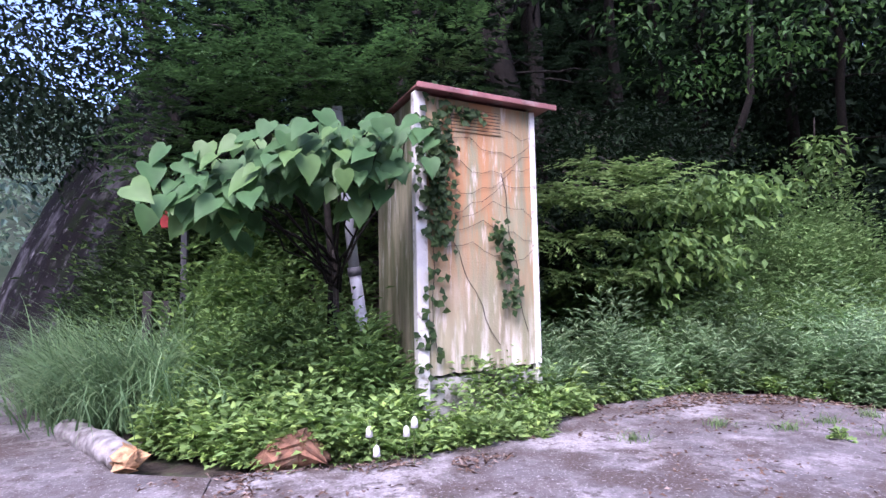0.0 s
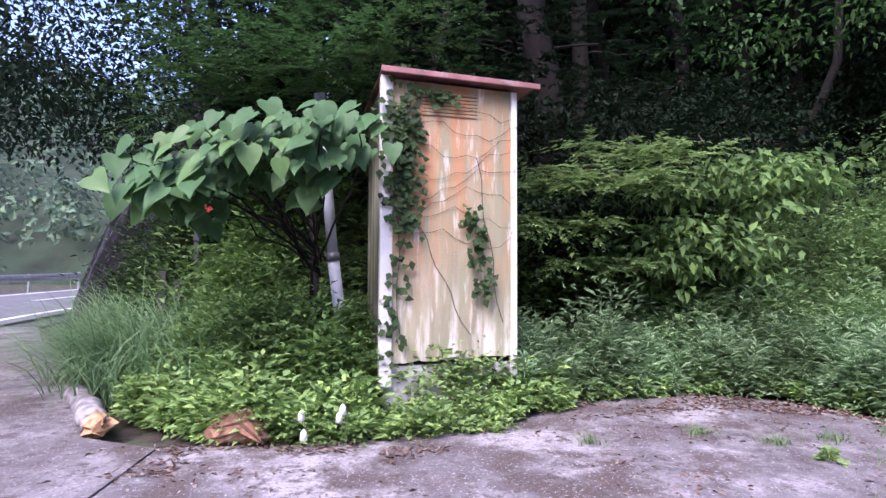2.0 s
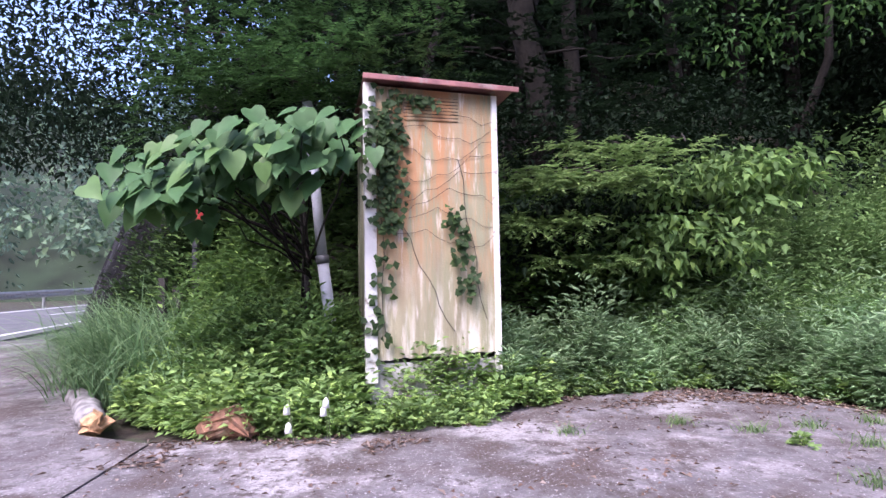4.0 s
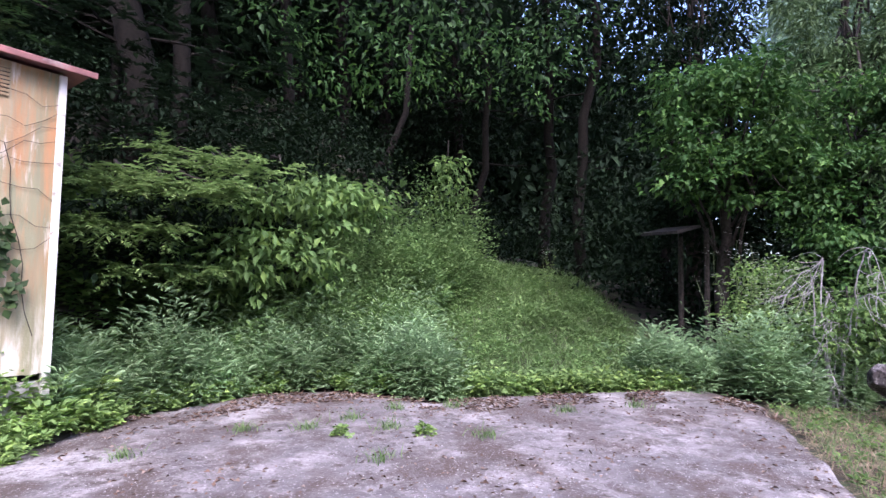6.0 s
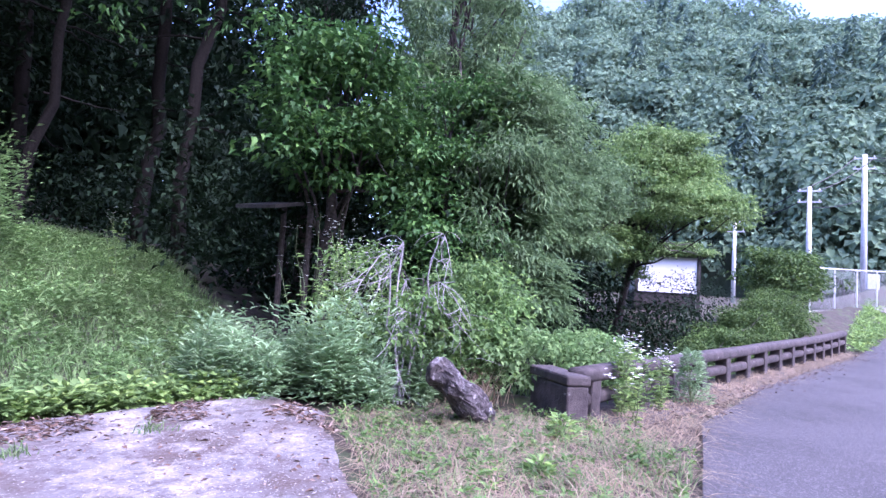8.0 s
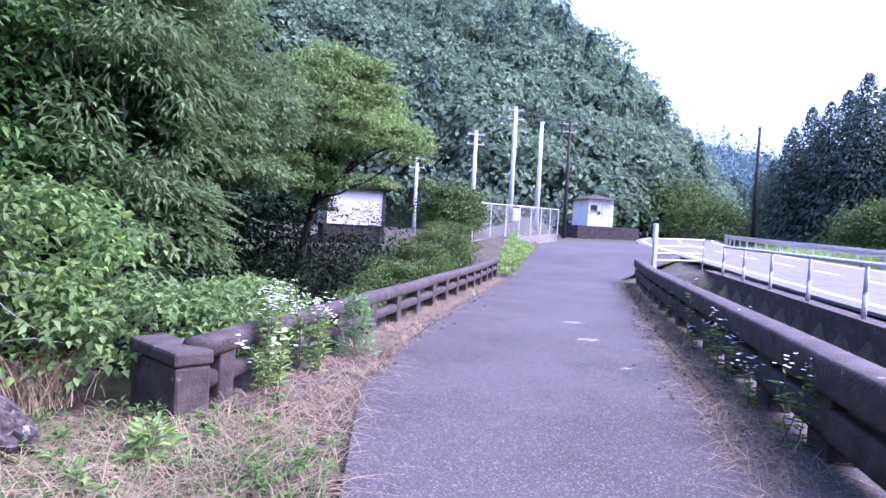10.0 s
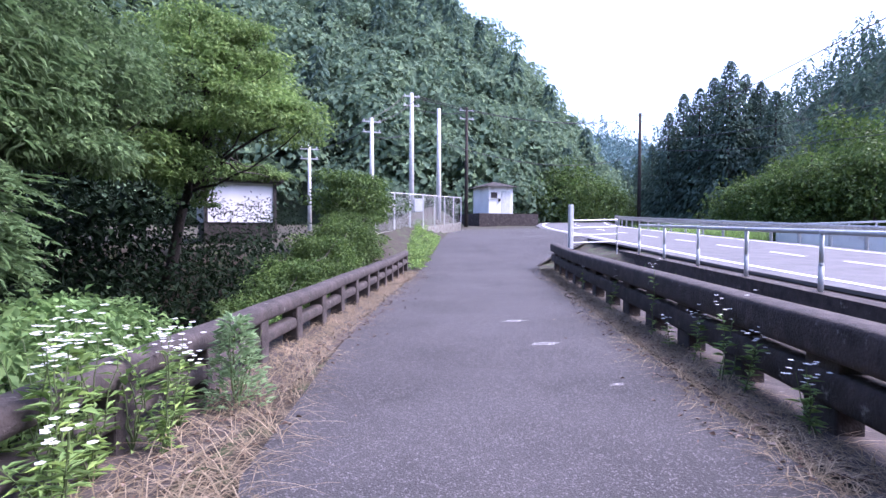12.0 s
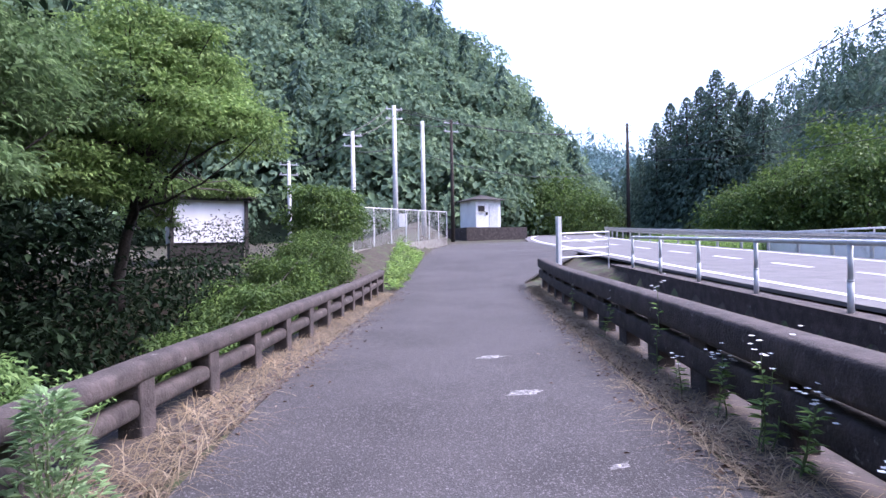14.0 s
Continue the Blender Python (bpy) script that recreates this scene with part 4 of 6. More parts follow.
ob = leaves("road_litter", np.stack([x, y, 0.016 + lane_z(us)], -1), np.stack([rg.normal(size=n), rg.normal(size=n), np.full(n, 0.1)], -1), np.array((0, 0, 1.0)) + rg.normal(size=(n, 3)) * 0.3, rg.uniform(0.02, 0.06, n), rg.uniform(0.008, 0.03, n), LITTER)
tagged(ob, "dead leaves gathered along the lane edges", "leaf litter", kind="stuff")
x, y = scatter(rg, 170, [(-0.3, 4.1), (0.75, 4.35), (1.1, 4.95), (0.8, 4.85), (-0.25, 4.5)])
weeds("shed_foot_weeds", x, y, rg.uniform(0.06, 0.2, len(x)), LEAF_LIGHT, rg, 24, 0.06, 0.035, 1.0, "low green weeds before the shed footing")
# glade
x, y = scatter(rg, 26000, [(4.4, 4.7), (6.0, 4.3), (7.4, 4.2), (8.8, 5.0), (9.8, 6.2), (11.5, 9.5), (11.5, 13), (8.5, 12), (6.2, 9.2), (4.7, 7.3)])
blades("glade_grass", x, y, gz(x, y) - 0.03, rg.uniform(0.14, 0.46, len(x)), rg.uniform(0.005, 0.011, len(x)), GRASS, rg, "light green uncut grass of the glade", seg=3)
x, y = scatter(rg, 900, [(4.4, 4.7), (6.0, 4.4), (7.4, 4.4), (8.8, 5.4), (11, 9), (9, 11), (6.2, 9.0), (4.7, 7.3)])
weeds("glade_weeds", x, y, rg.uniform(0.1, 0.35, len(x)), LEAF_BANK, rg, 26, 0.075, 0.03, 0.9, "small light green herbs in the glade")
# plants on the bank
BANKP = [(0.9, 6.0), (2.6, 6.7), (4.4, 7.5), (5.6, 8.6), (6.2, 10.2), (4, 9.6), (1, 8.0), (-0.2, 6.6)]
x, y = scatter(rg, 900, BANKP)
weeds("bank_plants", x, y, rg.uniform(0.3, 0.8, len(x)), LEAF_MID, rg, 44, 0.1, 0.048, 0.8, "green shrubs and herbs on the earth bank")
x, y = scatter(rg, 500, [(-3.4, 7.2), (-2, 6.0), (-0.6, 6.0), (-0.4, 8), (-4, 9.5), (-6.5, 11.3)])
weeds("bank_plants_west", x, y, rg.uniform(0.3, 0.9, len(x)), LEAF_MID, rg, 44, 0.1, 0.048, 0.8, "green shrubs on the bank by the retaining wall")
# arching tall grass at the road bend
for cx, cy, s, k in ((-2.9, 5.3, 1.0, 700), (-3.6, 6.2, 1.1, 700), (-3.2, 5.8, 1.15, 500), (-2.35, 4.95, 0.9, 380), (-2.6, 5.6, 1.2, 500), (-4.1, 7.1, 1.1, 500), (-1.6, 4.9, 0.6, 120), (-4.7, 7.9, 1.0, 300)):
    th = empty("tall_grass", Matrix.Translation((cx, cy, float(gz(cx, cy)))))
    blades("blade_tuft", rg.normal(size=k) * 0.22, rg.normal(size=k) * 0.22, np.full(k, -0.05), rg.uniform(1.0, 1.75, k) * s, rg.uniform(0.009, 0.02, k), LEAF_GRASS_BLUE, rg, "", th, arch=0.75, seg=6, tilt=0.35)
    tagged(th, "tall arching blue-green grass clump at the road bend", "grass clump", "grass clumps at the bend")
x, y = scatter(rg, 500, [(-1.9, 4.6), (-0.4, 4.3), (-0.4, 4.7), (-0.7, 5.3), (-1.9, 5.3)])
blades("fine_grass", x, y, gz(x, y) - 0.03, rg.uniform(0.3, 0.6, len(x)), rg.uniform(0.005, 0.01, len(x)), GRASS, rg, "fine green grass beside the shed")
for cx, cy in ((2.3, 4.45), (2.75, 4.25), (3.2, 4.35), (3.35, 3.9), (1.4, 4.15), (5.1, 3.6), (3.9, 3.3), (2.9, 3.2), (5.9, 3.4), (4.3, 4.3), (3.75, 4.5)):
    k = 70
    th = empty("grass_tuft", Matrix.Translation((cx, cy, 0.025)))
    blades("blade_tuft", rg.normal(size=k) * 0.06, rg.normal(size=k) * 0.05, np.zeros(k), rg.uniform(0.05, 0.16, k), rg.uniform(0.004, 0.007, k), GRASS, rg, "", th, seg=3)["kind"] = "stuff"
    tagged(th, "small green grass tuft in a crack of the concrete", "grass tuft", "grass tufts in the apron")
# dry verge by the bridge
VERGE = [(4.3, 0.7), (5.2, 0.5), (6.5, -0.15), (7.7, -0.25), (9.5, -0.65), (12, -1.4), (20.5, -5.2), (21, -4.8), (12.5, -1.05), (9.3, 0.1), (8.4, 0.6), (8.2, 1.5), (7.6, 2.3), (7.2, 2.7), (6, 1.75), (5.2, 1.2)]
x, y = scatter(rg, 9000, VERGE)
blades("dry_grass", x, y, gz(x, y) - 0.01, rg.uniform(0.1, 0.35, len(x)), rg.uniform(0.003, 0.006, len(x)), STRAW, rg, "dry straw-coloured grass lying on the verge", arch=1.2, seg=3, tilt=1.6)
x, y = scatter(rg, 3200, VERGE[:4] + VERGE[-6:])
blades("verge_grass", x, y, gz(x, y) - 0.01, rg.uniform(0.06, 0.2, len(x)), rg.uniform(0.004, 0.007, len(x)), GRASS, rg, "sparse green grass on the verge", seg=3)
x, y = scatter(rg, 130, VERGE[:4] + VERGE[-6:])
weeds("verge_weeds", x, y, rg.uniform(0.04, 0.14, len(x)), LEAF_MID, rg, 20, 0.045, 0.02, 1.0, "small green weeds on the verge")
SV = [xy(u, -3.42 - 0.022 * u) for u in (-1, 4, 9, 15)] + [xy(u, -3.95 - 0.022 * u) for u in (15, 9, 4, -1)]
x, y = scatter(rg, 8500, SV)
blades("dry_grass_south", x, y, gz(x, y) - 0.01, rg.uniform(0.08, 0.28, len(x)), rg.uniform(0.003, 0.006, len(x)), STRAW, rg, "dry grass and litter along the parapet foot", arch=1.2, seg=3, tilt=1.6)


# ---- west side: retaining wall, sign, log ----
def battered_wall(name, base, h, batter, material, label):
    bm = bmesh.new()
    base = np.array(base, float)
    nr = -unit(offset_line(base, 1.0) - base)
    rows = []
    for k in range(9):
        t = k / 8
        lean = batter * (0.55 * t + 0.45 * t * t) * h
        rows.append([bm.verts.new((p[0] + n[0] * lean, p[1] + n[1] * lean, -0.3 + h * t)) for p, n in zip(base, nr)])
    for r0, r1 in zip(rows, rows[1:]):
        for i in range(len(base) - 1):
            bm.faces.new((r0[i], r0[i + 1], r1[i + 1], r1[i]))
    back = [bm.verts.new((v.co.x + n[0] * 0.5, v.co.y + n[1] * 0.5, v.co.z)) for v, n in zip(rows[-1], nr)]
    foot = [bm.verts.new((p[0] + n[0] * 3.5, p[1] + n[1] * 3.5, -0.3)) for p, n in zip(base, nr)]
    for i in range(len(base) - 1):
        bm.faces.new((rows[-1][i], rows[-1][i + 1], back[i + 1], back[i]))
        bm.faces.new((back[i], back[i + 1], foot[i + 1], foot[i]))
    bmesh.ops.recalc_face_normals(bm, faces=bm.faces)
    ob = part(name, bm, material, None)
    return tagged(ob, label, "wall", kind="structure")


battered_wall("wall_hillside", [(-4.7, 7.7), (-6.4, 9.1), (-8.1, 10.9), (-9.2, 13.1), (-9.7, 16), (-10.2, 20.8)], 6.6, 0.44, WALL_MOSS, "dark mossy concrete retaining wall leaning into the hillside")


rg = np.random.default_rng(77)
x = rg.uniform(-4.5, -2.6, 620)
y = 7.9 - (x + 4.5) * 0.7 + rg.normal(size=620) * 0.25
ob = weeds("wall_creepers", x, y, rg.uniform(0.8, 2.9, 620) * (0.45 + 0.24 * (x + 4.5)), LEAF_IVY, rg, 60, 0.1, 0.04, 0.35, "dark green creepers and shrubs over the retaining wall foot")


def log(name, a, b, r, bark, heart, label, seed):
    rg = np.random.default_rng(seed)
    th = empty(name, Matrix.Translation(a))
    d = Vector(b) - Vector(a)
    n = 12
    pts = [d * (i / n) + Vector(rg.normal(size=3)) * 0.012 for i in range(n + 1)]
    bm = bmesh.new()
    tube(bm, pts, [r * (1 + 0.12 * rg.normal()) for _ in pts], 14)
    part("trunk", bm, bark, th).data.shade_smooth()
    bm = bmesh.new()
    w = d.normalized()
    tube(bm, [d - w * 0.02, d + w * 0.05, d + w * 0.11], [r * 0.95, r * 0.85, r * 0.4], 14)
    for v in bm.verts:
        v.co += Vector(rg.normal(size=3)) * 0.022
    part("broken_end", bm, heart, th, "splintered pale orange broken end")
    return tagged(th, label, "log")


log("fallen_log", (-3.15, 5.0, 0.12), (-2.25, 4.05, 0.1), 0.095, LOG_GREY, HEARTWOOD, "grey barkless fallen log with a broken end on the road edge", 3)
stump = empty("rotten_stump", Matrix.Translation((-1.15, 3.95, 0.05)))
rg = np.random.default_rng(8)
bm = bmesh.new()
tube(bm, [(-0.2, 0.1, -0.05), (-0.05, 0.03, 0.06), (0.1, 0, 0.1), (0.28, -0.06, 0.02)], [0.08, 0.13, 0.12, 0.05], 18)
for v in bm.verts:
    v.co += Vector(noise.noise_vector(v.co * 14)) * 0.07
part("rotten_wood", bm, ROTTEN, stump)
tagged(stump, "reddish rotten stump lying at the apron edge", "stump")

post = empty("sign_post", Matrix.Translation((-2.62, 6.15, 0.5)))
bm = bmesh.new()
box(bm, (-0.03, -0.03, -0.3), (0.03, 0.03, 1.75), bevel=0.004)
part("pole", bm, PIPE_DARK, post, "grey square steel pole")
bm = bmesh.new()
box(bm, (-0.23, -0.07, 1.42), (0.23, -0.032, 1.6), bevel=0.005)
part("sign_board", bm, SIGN_RED, post, "small red sign board")
tagged(post, "grey pole with a small red sign half hidden by leaves", "sign post")
for dx, hh in ((0.0, 0.95), (0.18, 0.85)):
    th = empty("marker_stake", Matrix.Translation((-2.9 + dx, 5.95, 0.3)))
    bm = bmesh.new()
    box(bm, (-0.045, -0.03, -0.3), (0.045, 0.03, hh), bevel=0.006)
    part("stake", bm, DARK_WOOD, th)
    tagged(th, "weathered marker stake in the undergrowth", "stake")

deli = empty("delineator", Matrix.Translation((-8.8, 8.9, 0.0)))
bm = bmesh.new()
tube(bm, [(0, 0, 0), (0, 0, 0.62)], [0.04, 0.04], 10)
part("post", bm, PIPE_DARK, deli)
bm = bmesh.new()
tube(bm, [(0, 0, 0.62), (0, 0, 0.8)], [0.08, 0.08], 12)
part("reflector", bm, YELLOW, deli, "yellow reflector")
tagged(deli, "small yellow road delineator at the junction", "delineator")

# red and white barrier pole near the walker's right hand
bar = empty("barrier_pole", Matrix.Translation((6.45, -2.95, 0.015)))
bm = bmesh.new()
tube(bm, [(0, 0, 0), (0, 0, 0.06), (0, 0, 0.3), (0, 0, 0.33)], [0.2, 0.2, 0.13, 0.1], 16)
part("base", bm, FOOTING, bar, "grey concrete base").data.shade_smooth()
for k in range(5):
    bm = bmesh.new()
    tube(bm, [(0, 0, 0.33 + 0.13 * k), (0, 0, 0.46 + 0.13 * k)], [0.045, 0.045], 14)
    part("band", bm, SIGN_RED if k % 2 == 0 else RAIL_WHITE, bar).data.shade_smooth()
tagged(bar, "red and white banded pole in a grey base", "barrier pole")


# ---- heart-leaved shrub beside the shed ----
def heart_mesh(name, material):
    out = [(0, 0), (0.22, -0.1), (0.42, 0.02), (0.46, 0.26), (0.33, 0.58), (0.13, 0.86), (0, 1.05)]
    verts, faces = [], []
    for x, y in out:
        verts.append((0, y if x == 0 else max(y, 0.0) * 1.0, -0.1 * y * y))
    half = [(x, y, 0.09 * (x / 0.46) - 0.12 * y * y) for x, y in out[1:-1]]
    mid = [(0, y, -0.02 - 0.13 * y * y) for y in (0.0, 0.12, 0.3, 0.58, 0.84)]
    tip = (0, 1.05, -0.2)
    v = mid + [tip] + half + [(-x, y, z) for x, y, z in half]
    f = []
    for o in (6, 11):
        s = [(0, o, o + 1, 1), (1, o + 1, o + 2, 2), (2, o + 2, o + 3, 3), (3, o + 3, o + 4, 4), (4, o + 4, 5)]
        f += s if o == 6 else [q[::-1] for q in s]
    me = bpy.data.meshes.new(name)
    me.from_pydata(v, [], f)
    me.materials.append(material)
    me.shade_smooth()
    return me


heart = heart_mesh("leaf", LEAF_HEART)
heart2 = heart_mesh("leaf", LEAF_HEART_PALE)
hs = empty("heart_leaf_shrub", Matrix.Translation((-0.95, 5.2, 0.4)))
o = Vector((-0.95, 5.2, 0.4))
rg = np.random.default_rng(14)
tips = [((-0.55, 3.95, 2.42), 17), ((-0.3, 4.1, 2.36), 15), ((-0.8, 3.9, 2.4), 17), ((-1.1, 3.92, 2.37), 16), ((-1.4, 3.95, 2.3), 15), ((-1.7, 4.05, 2.2), 13), ((-0.5, 3.85, 2.25), 12), ((-0.95, 3.85, 2.15), 15), ((-1.25, 3.85, 2.07), 15), ((-1.55, 3.85, 1.98), 15), ((-1.8, 3.95, 1.93), 15), ((-2.0, 4.05, 1.95), 13), ((-1.85, 4.1, 2.1), 13), ((-1.95, 3.95, 1.8), 9), ((-0.75, 3.95, 2.05), 9)]
bm = bmesh.new()
tube(bm, [(0, 0, -0.1), (0.02, 0, 0.5), (0, 0.01, 1.2)], [0.035, 0.03, 0.024], 8)
part("stem", bm, BARK, hs)
for tip, n in tips:
    p, rr = limb(rg, Vector((-0.95 + 0.04 * rg.normal(), 5.2, 1.35 + 0.12 * rg.normal())) - o, Vector(tip) - o, 0.022, 0.006, 0.2, 10)
    for i, q in enumerate(p):
        q.z += 0.16 * math.sin(math.pi * i / 10)
    bm = bmesh.new()
    tube(bm, p, [0.6 * v for v in rr], 6)
    # Branches use the shade-painted bark to sink behind the leaves.
    part("branch", bm, BARK_PAINTED_SHADE, hs)
    for k in range(int(n * 1.45)):
        q = p[7 + k % 4] + Vector((rg.normal() * 0.13, rg.normal() * 0.1, rg.normal() * 0.06))
        s = rg.uniform(0.12, 0.22)
        lf = new("leaf", heart if rg.random() < 0.8 else heart2)
        lf.parent = hs
        ly = Vector((rg.normal() * 0.65 - 0.2, -0.5 + 0.25 * rg.normal(), -0.8 + 0.25 * rg.normal())).normalized()
        lx = ly.cross(Vector((rg.normal() * 0.25, -0.75, 0.8))).normalized()
        lz = lx.cross(ly)
        lf.matrix_basis = Matrix.Translation(q) @ Matrix((lx, ly, lz)).transposed().to_4x4() @ Matrix.Scale(s, 4)
tagged(hs, "shrub with large heart-shaped green leaves arching beside the shed", "shrub")

# ---- forest on the hillside ----
rg = np.random.default_rng(31)


def cedar(name, foot, h, r, seed, label):
    g = np.random.default_rng(seed)
    th = empty(name, Matrix.Translation(foot))
    bm = bmesh.new()
    p, rr = limb(g, (0, 0, -0.5), (g.normal() * 0.3, g.normal() * 0.3, h), r, r * 0.4, 0.02, 10)
    tube(bm, p, rr, 12)
    # Trunk and limbs carry forest shade in their bark colour.
    part("trunk", bm, BARK_PAINTED_SHADE, th).data.shade_smooth()
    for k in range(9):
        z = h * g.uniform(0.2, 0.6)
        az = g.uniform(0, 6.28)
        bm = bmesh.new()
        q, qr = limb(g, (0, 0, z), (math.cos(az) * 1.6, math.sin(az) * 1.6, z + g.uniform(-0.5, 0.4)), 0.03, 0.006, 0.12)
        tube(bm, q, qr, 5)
        part("limb", bm, BARK_PAINTED_SHADE, th)
    return tagged(th, label, "tree", "forest trunks")


for k, (x0, y0, h, r) in enumerate([(1.7, 9.3, 11, 0.27), (2.35, 9.6, 11, 0.16), (1.35, 9.6, 10, 0.09), (4.6, 11.5, 11, 0.14), (0.1, 9.0, 10, 0.1), (-2.0, 9.5, 10, 0.13), (7.0, 13.5, 12, 0.2), (9.0, 15.0, 12, 0.22), (11.5, 14.5, 12, 0.2), (6.0, 15.5, 12, 0.18), (13.0, 12.0, 12, 0.2), (10.2, 11.8, 11, 0.12), (12.0, 9.6, 12, 0.16), (3.4, 13.5, 12, 0.2), (-5.5, 12.5, 11, 0.15), (15.5, 9.5, 13, 0.2)]):
    cedar("forest_tree", (x0, y0, float(gz(x0, y0)) - 0.1), h, r, 50 + k, "tall bare-trunked forest tree with shade painted into its bark")
# curved bare trunk leaning out of the dark; its shade is in the bark colour
for pts, r, lab in (([(5.6, 10.8, 2.4), (5.9, 10.5, 3.3), (6.5, 10.2, 3.9), (6.9, 10.1, 5.0), (7.0, 10.1, 7.0)], 0.1, "curved trunk leaning out of the forest, shade painted into its bark"), ([(-2.4, 7.6, 1.8), (-3.1, 7.8, 3.0), (-3.7, 8.0, 4.4), (-4.1, 8.2, 6.4)], 0.07, "thin slanting grey trunk above the bank"), ([(-1.0, 5.25, 0.4), (-0.98, 5.3, 1.4), (-1.1, 5.35, 2.9)], 0.045, "thin brown sapling trunk beside the pipe")):
    th = empty("leaning_tree", Matrix.Translation(pts[0]))
    bm = bmesh.new()
    tube(bm, [Vector(p) - Vector(pts[0]) for p in pts], [r * (1 - 0.5 * i / len(pts)) for i in range(len(pts))], 9)
    part("trunk", bm, BARK_PAINTED_SHADE, th).data.shade_smooth()
    tagged(th, lab, "tree")

# roof of leaves over the hillside
def canopy(name, n, lo, hi, r, per, leaf, material, label, seed, keep=None):
    g = np.random.default_rng(seed)
    c = g.uniform(lo, hi, (n, 3))
    c[:, 2] = c[:, 2] + np.maximum(gz(c[:, 0], c[:, 1]), 0) * 0.75
    if keep is not None:
        c = c[keep(c)]
    base, way, up = clump_leaves(g, c, r, per, 0.35, 0.55)
    m = len(base)
    ob = leaves(name, base, way, up, g.uniform(0.7, 1.3, m) * leaf[0], g.uniform(0.7, 1.3, m) * leaf[1], material)
    return tagged(ob, label, "foliage", kind="stuff")


open_glade = lambda c: c[:, 1] > np.interp(c[:, 0], [-8, -1, 1, 4, 8, 12], [10.5, 9.2, 9.2, 10.5, 12.5, 11.0])
# Forest leaves take the shade-painted green so the interior reads dark.
canopy("forest_canopy", 520, (-7, 12.5, 3.2), (15, 24, 7.0), 1.2, 34, (0.2, 0.1), LEAF_PAINTED_SHADE, "forest leaves over the hillside, shade painted into their colour", 41, open_glade)
# Dense high layer, added to block the sky and darken the forest below.
canopy("forest_canopy_high", 1700, (-6, 8.0, 6.2), (17, 26, 11), 1.6, 34, (0.26, 0.14), LEAF_PAINTED_SHADE, "forest leaves high over the hillside, dense to block the sky, shade painted into their colour", 42)
canopy("forest_understory", 380, (-6, 10.5, 0.3), (15, 20, 2.6), 0.9, 30, (0.16, 0.08), LEAF_PAINTED_SHADE, "shrubs on the forest floor, shade painted into their colour", 43, lambda c: c[:, 1] > np.interp(c[:, 0], [-8, 1, 4, 7, 10, 15], [9, 8.5, 9.4, 11.5, 13.5, 12]))
canopy("bank_crest_shrubs", 420, (-1.5, 8.2, 0.5), (6.5, 11.5, 2.3), 0.7, 34, (0.13, 0.065), LEAF_PAINTED_SHADE, "shrubs along the crest of the bank, shade painted into their colour", 47)
canopy("forest_back", 1700, (-5, 20, 0.0), (42, 38, 14), 2.8, 34, (0.75, 0.45), LEAF_PAINTED_SHADE, "wall of forest far behind, shade painted into its colour", 44)
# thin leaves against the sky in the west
# Same shade-painted green, dark against the sky.
canopy("west_leaves", 330, (-8.5, 6.5, 3.4), (-2.0, 11.5, 8.5), 0.75, 46, (0.12, 0.06), LEAF_PAINTED_SHADE, "small leaves painted shade-dark against the bright sky", 45)
canopy("west_leaves_front", 80, (-6.5, 5.6, 3.0), (-3.6, 7.6, 4.6), 0.6, 40, (0.1, 0.045), LEAF_PAINTED_SHADE, "small leaves painted shade-dark, hanging over the road bend", 46)

# evergreen sprays over the shed
def sprays(name, boxes, n, material, label, seed, leaf=0.085, per=30, way=(0, -1, -0.1), length=(0.3, 0.6), category="evergreen tree"):
    g = np.random.default_rng(seed)
    th = empty(name, Matrix.Translation(boxes[0][0]))
    o = np.array(boxes[0][0], float)
    for lo, hi, share in boxes:
        k = int(n * share)
        s = g.uniform(lo, hi, (k, 3)) - o
        d = unit(np.array(way) + g.normal(size=(k, 3)) * np.array((0.75, 0.5, 0.25)))
        frond_sprays(g, s, s + d * g.uniform(*length, k)[:, None], material, th, "spray", leaf, per)
        for _ in range(5):
            a = Vector(g.uniform(lo, hi) - o)
            bm = bmesh.new()
            q, qr = limb(g, a + Vector((g.normal() * 0.3, 1.6, 0.4)), a, 0.025, 0.006, 0.08)
            tube(bm, q, qr, 5)
            part("branch", bm, BARK, th)
    return tagged(th, label, category)


sprays("fir_branches", [((-2.2, 4.6, 2.95), (-0.2, 5.8, 3.5), 0.3), ((-3.0, 5.2, 3.0), (-1.0, 6.6, 4.4), 0.35), ((-1.2, 4.9, 3.3), (0.6, 6.2, 4.6), 0.25), ((-3.2, 5.5, 2.2), (-1.8, 6.4, 3.0), 0.1)], 900, LEAF_FIR, "flat dark green fir branches hanging over the shed", 61)
# Shaded copy of the fir branches: the darkness is in the leaf colour.
sprays("fir_branches_painted_shade", [((-3.2, 6.4, 2.2), (0.8, 7.8, 5.2), 0.7), ((0.6, 6.4, 2.6), (3.6, 7.8, 5.0), 0.3)], 1100, LEAF_PAINTED_SHADE, "fir branches behind the shed, shade painted into their colour", 62, 0.11, 28)
# shrubs on the bank east of the shed
sprays("maple_boughs", [((1.0, 5.5, 2.12), (2.5, 6.2, 2.3), 0.4), ((1.0, 5.6, 1.72), (1.9, 6.2, 1.82), 0.2), ((1.6, 5.7, 2.45), (3.0, 6.4, 2.6), 0.25), ((1.4, 5.9, 1.3), (2.4, 6.3, 1.4), 0.15)], 330, LEAF_MAPLE, "light green maple boughs in flat layers beside the shed", 63, 0.1, 22, (-0.2, -1, -0.05), (0.25, 0.55), "maple")
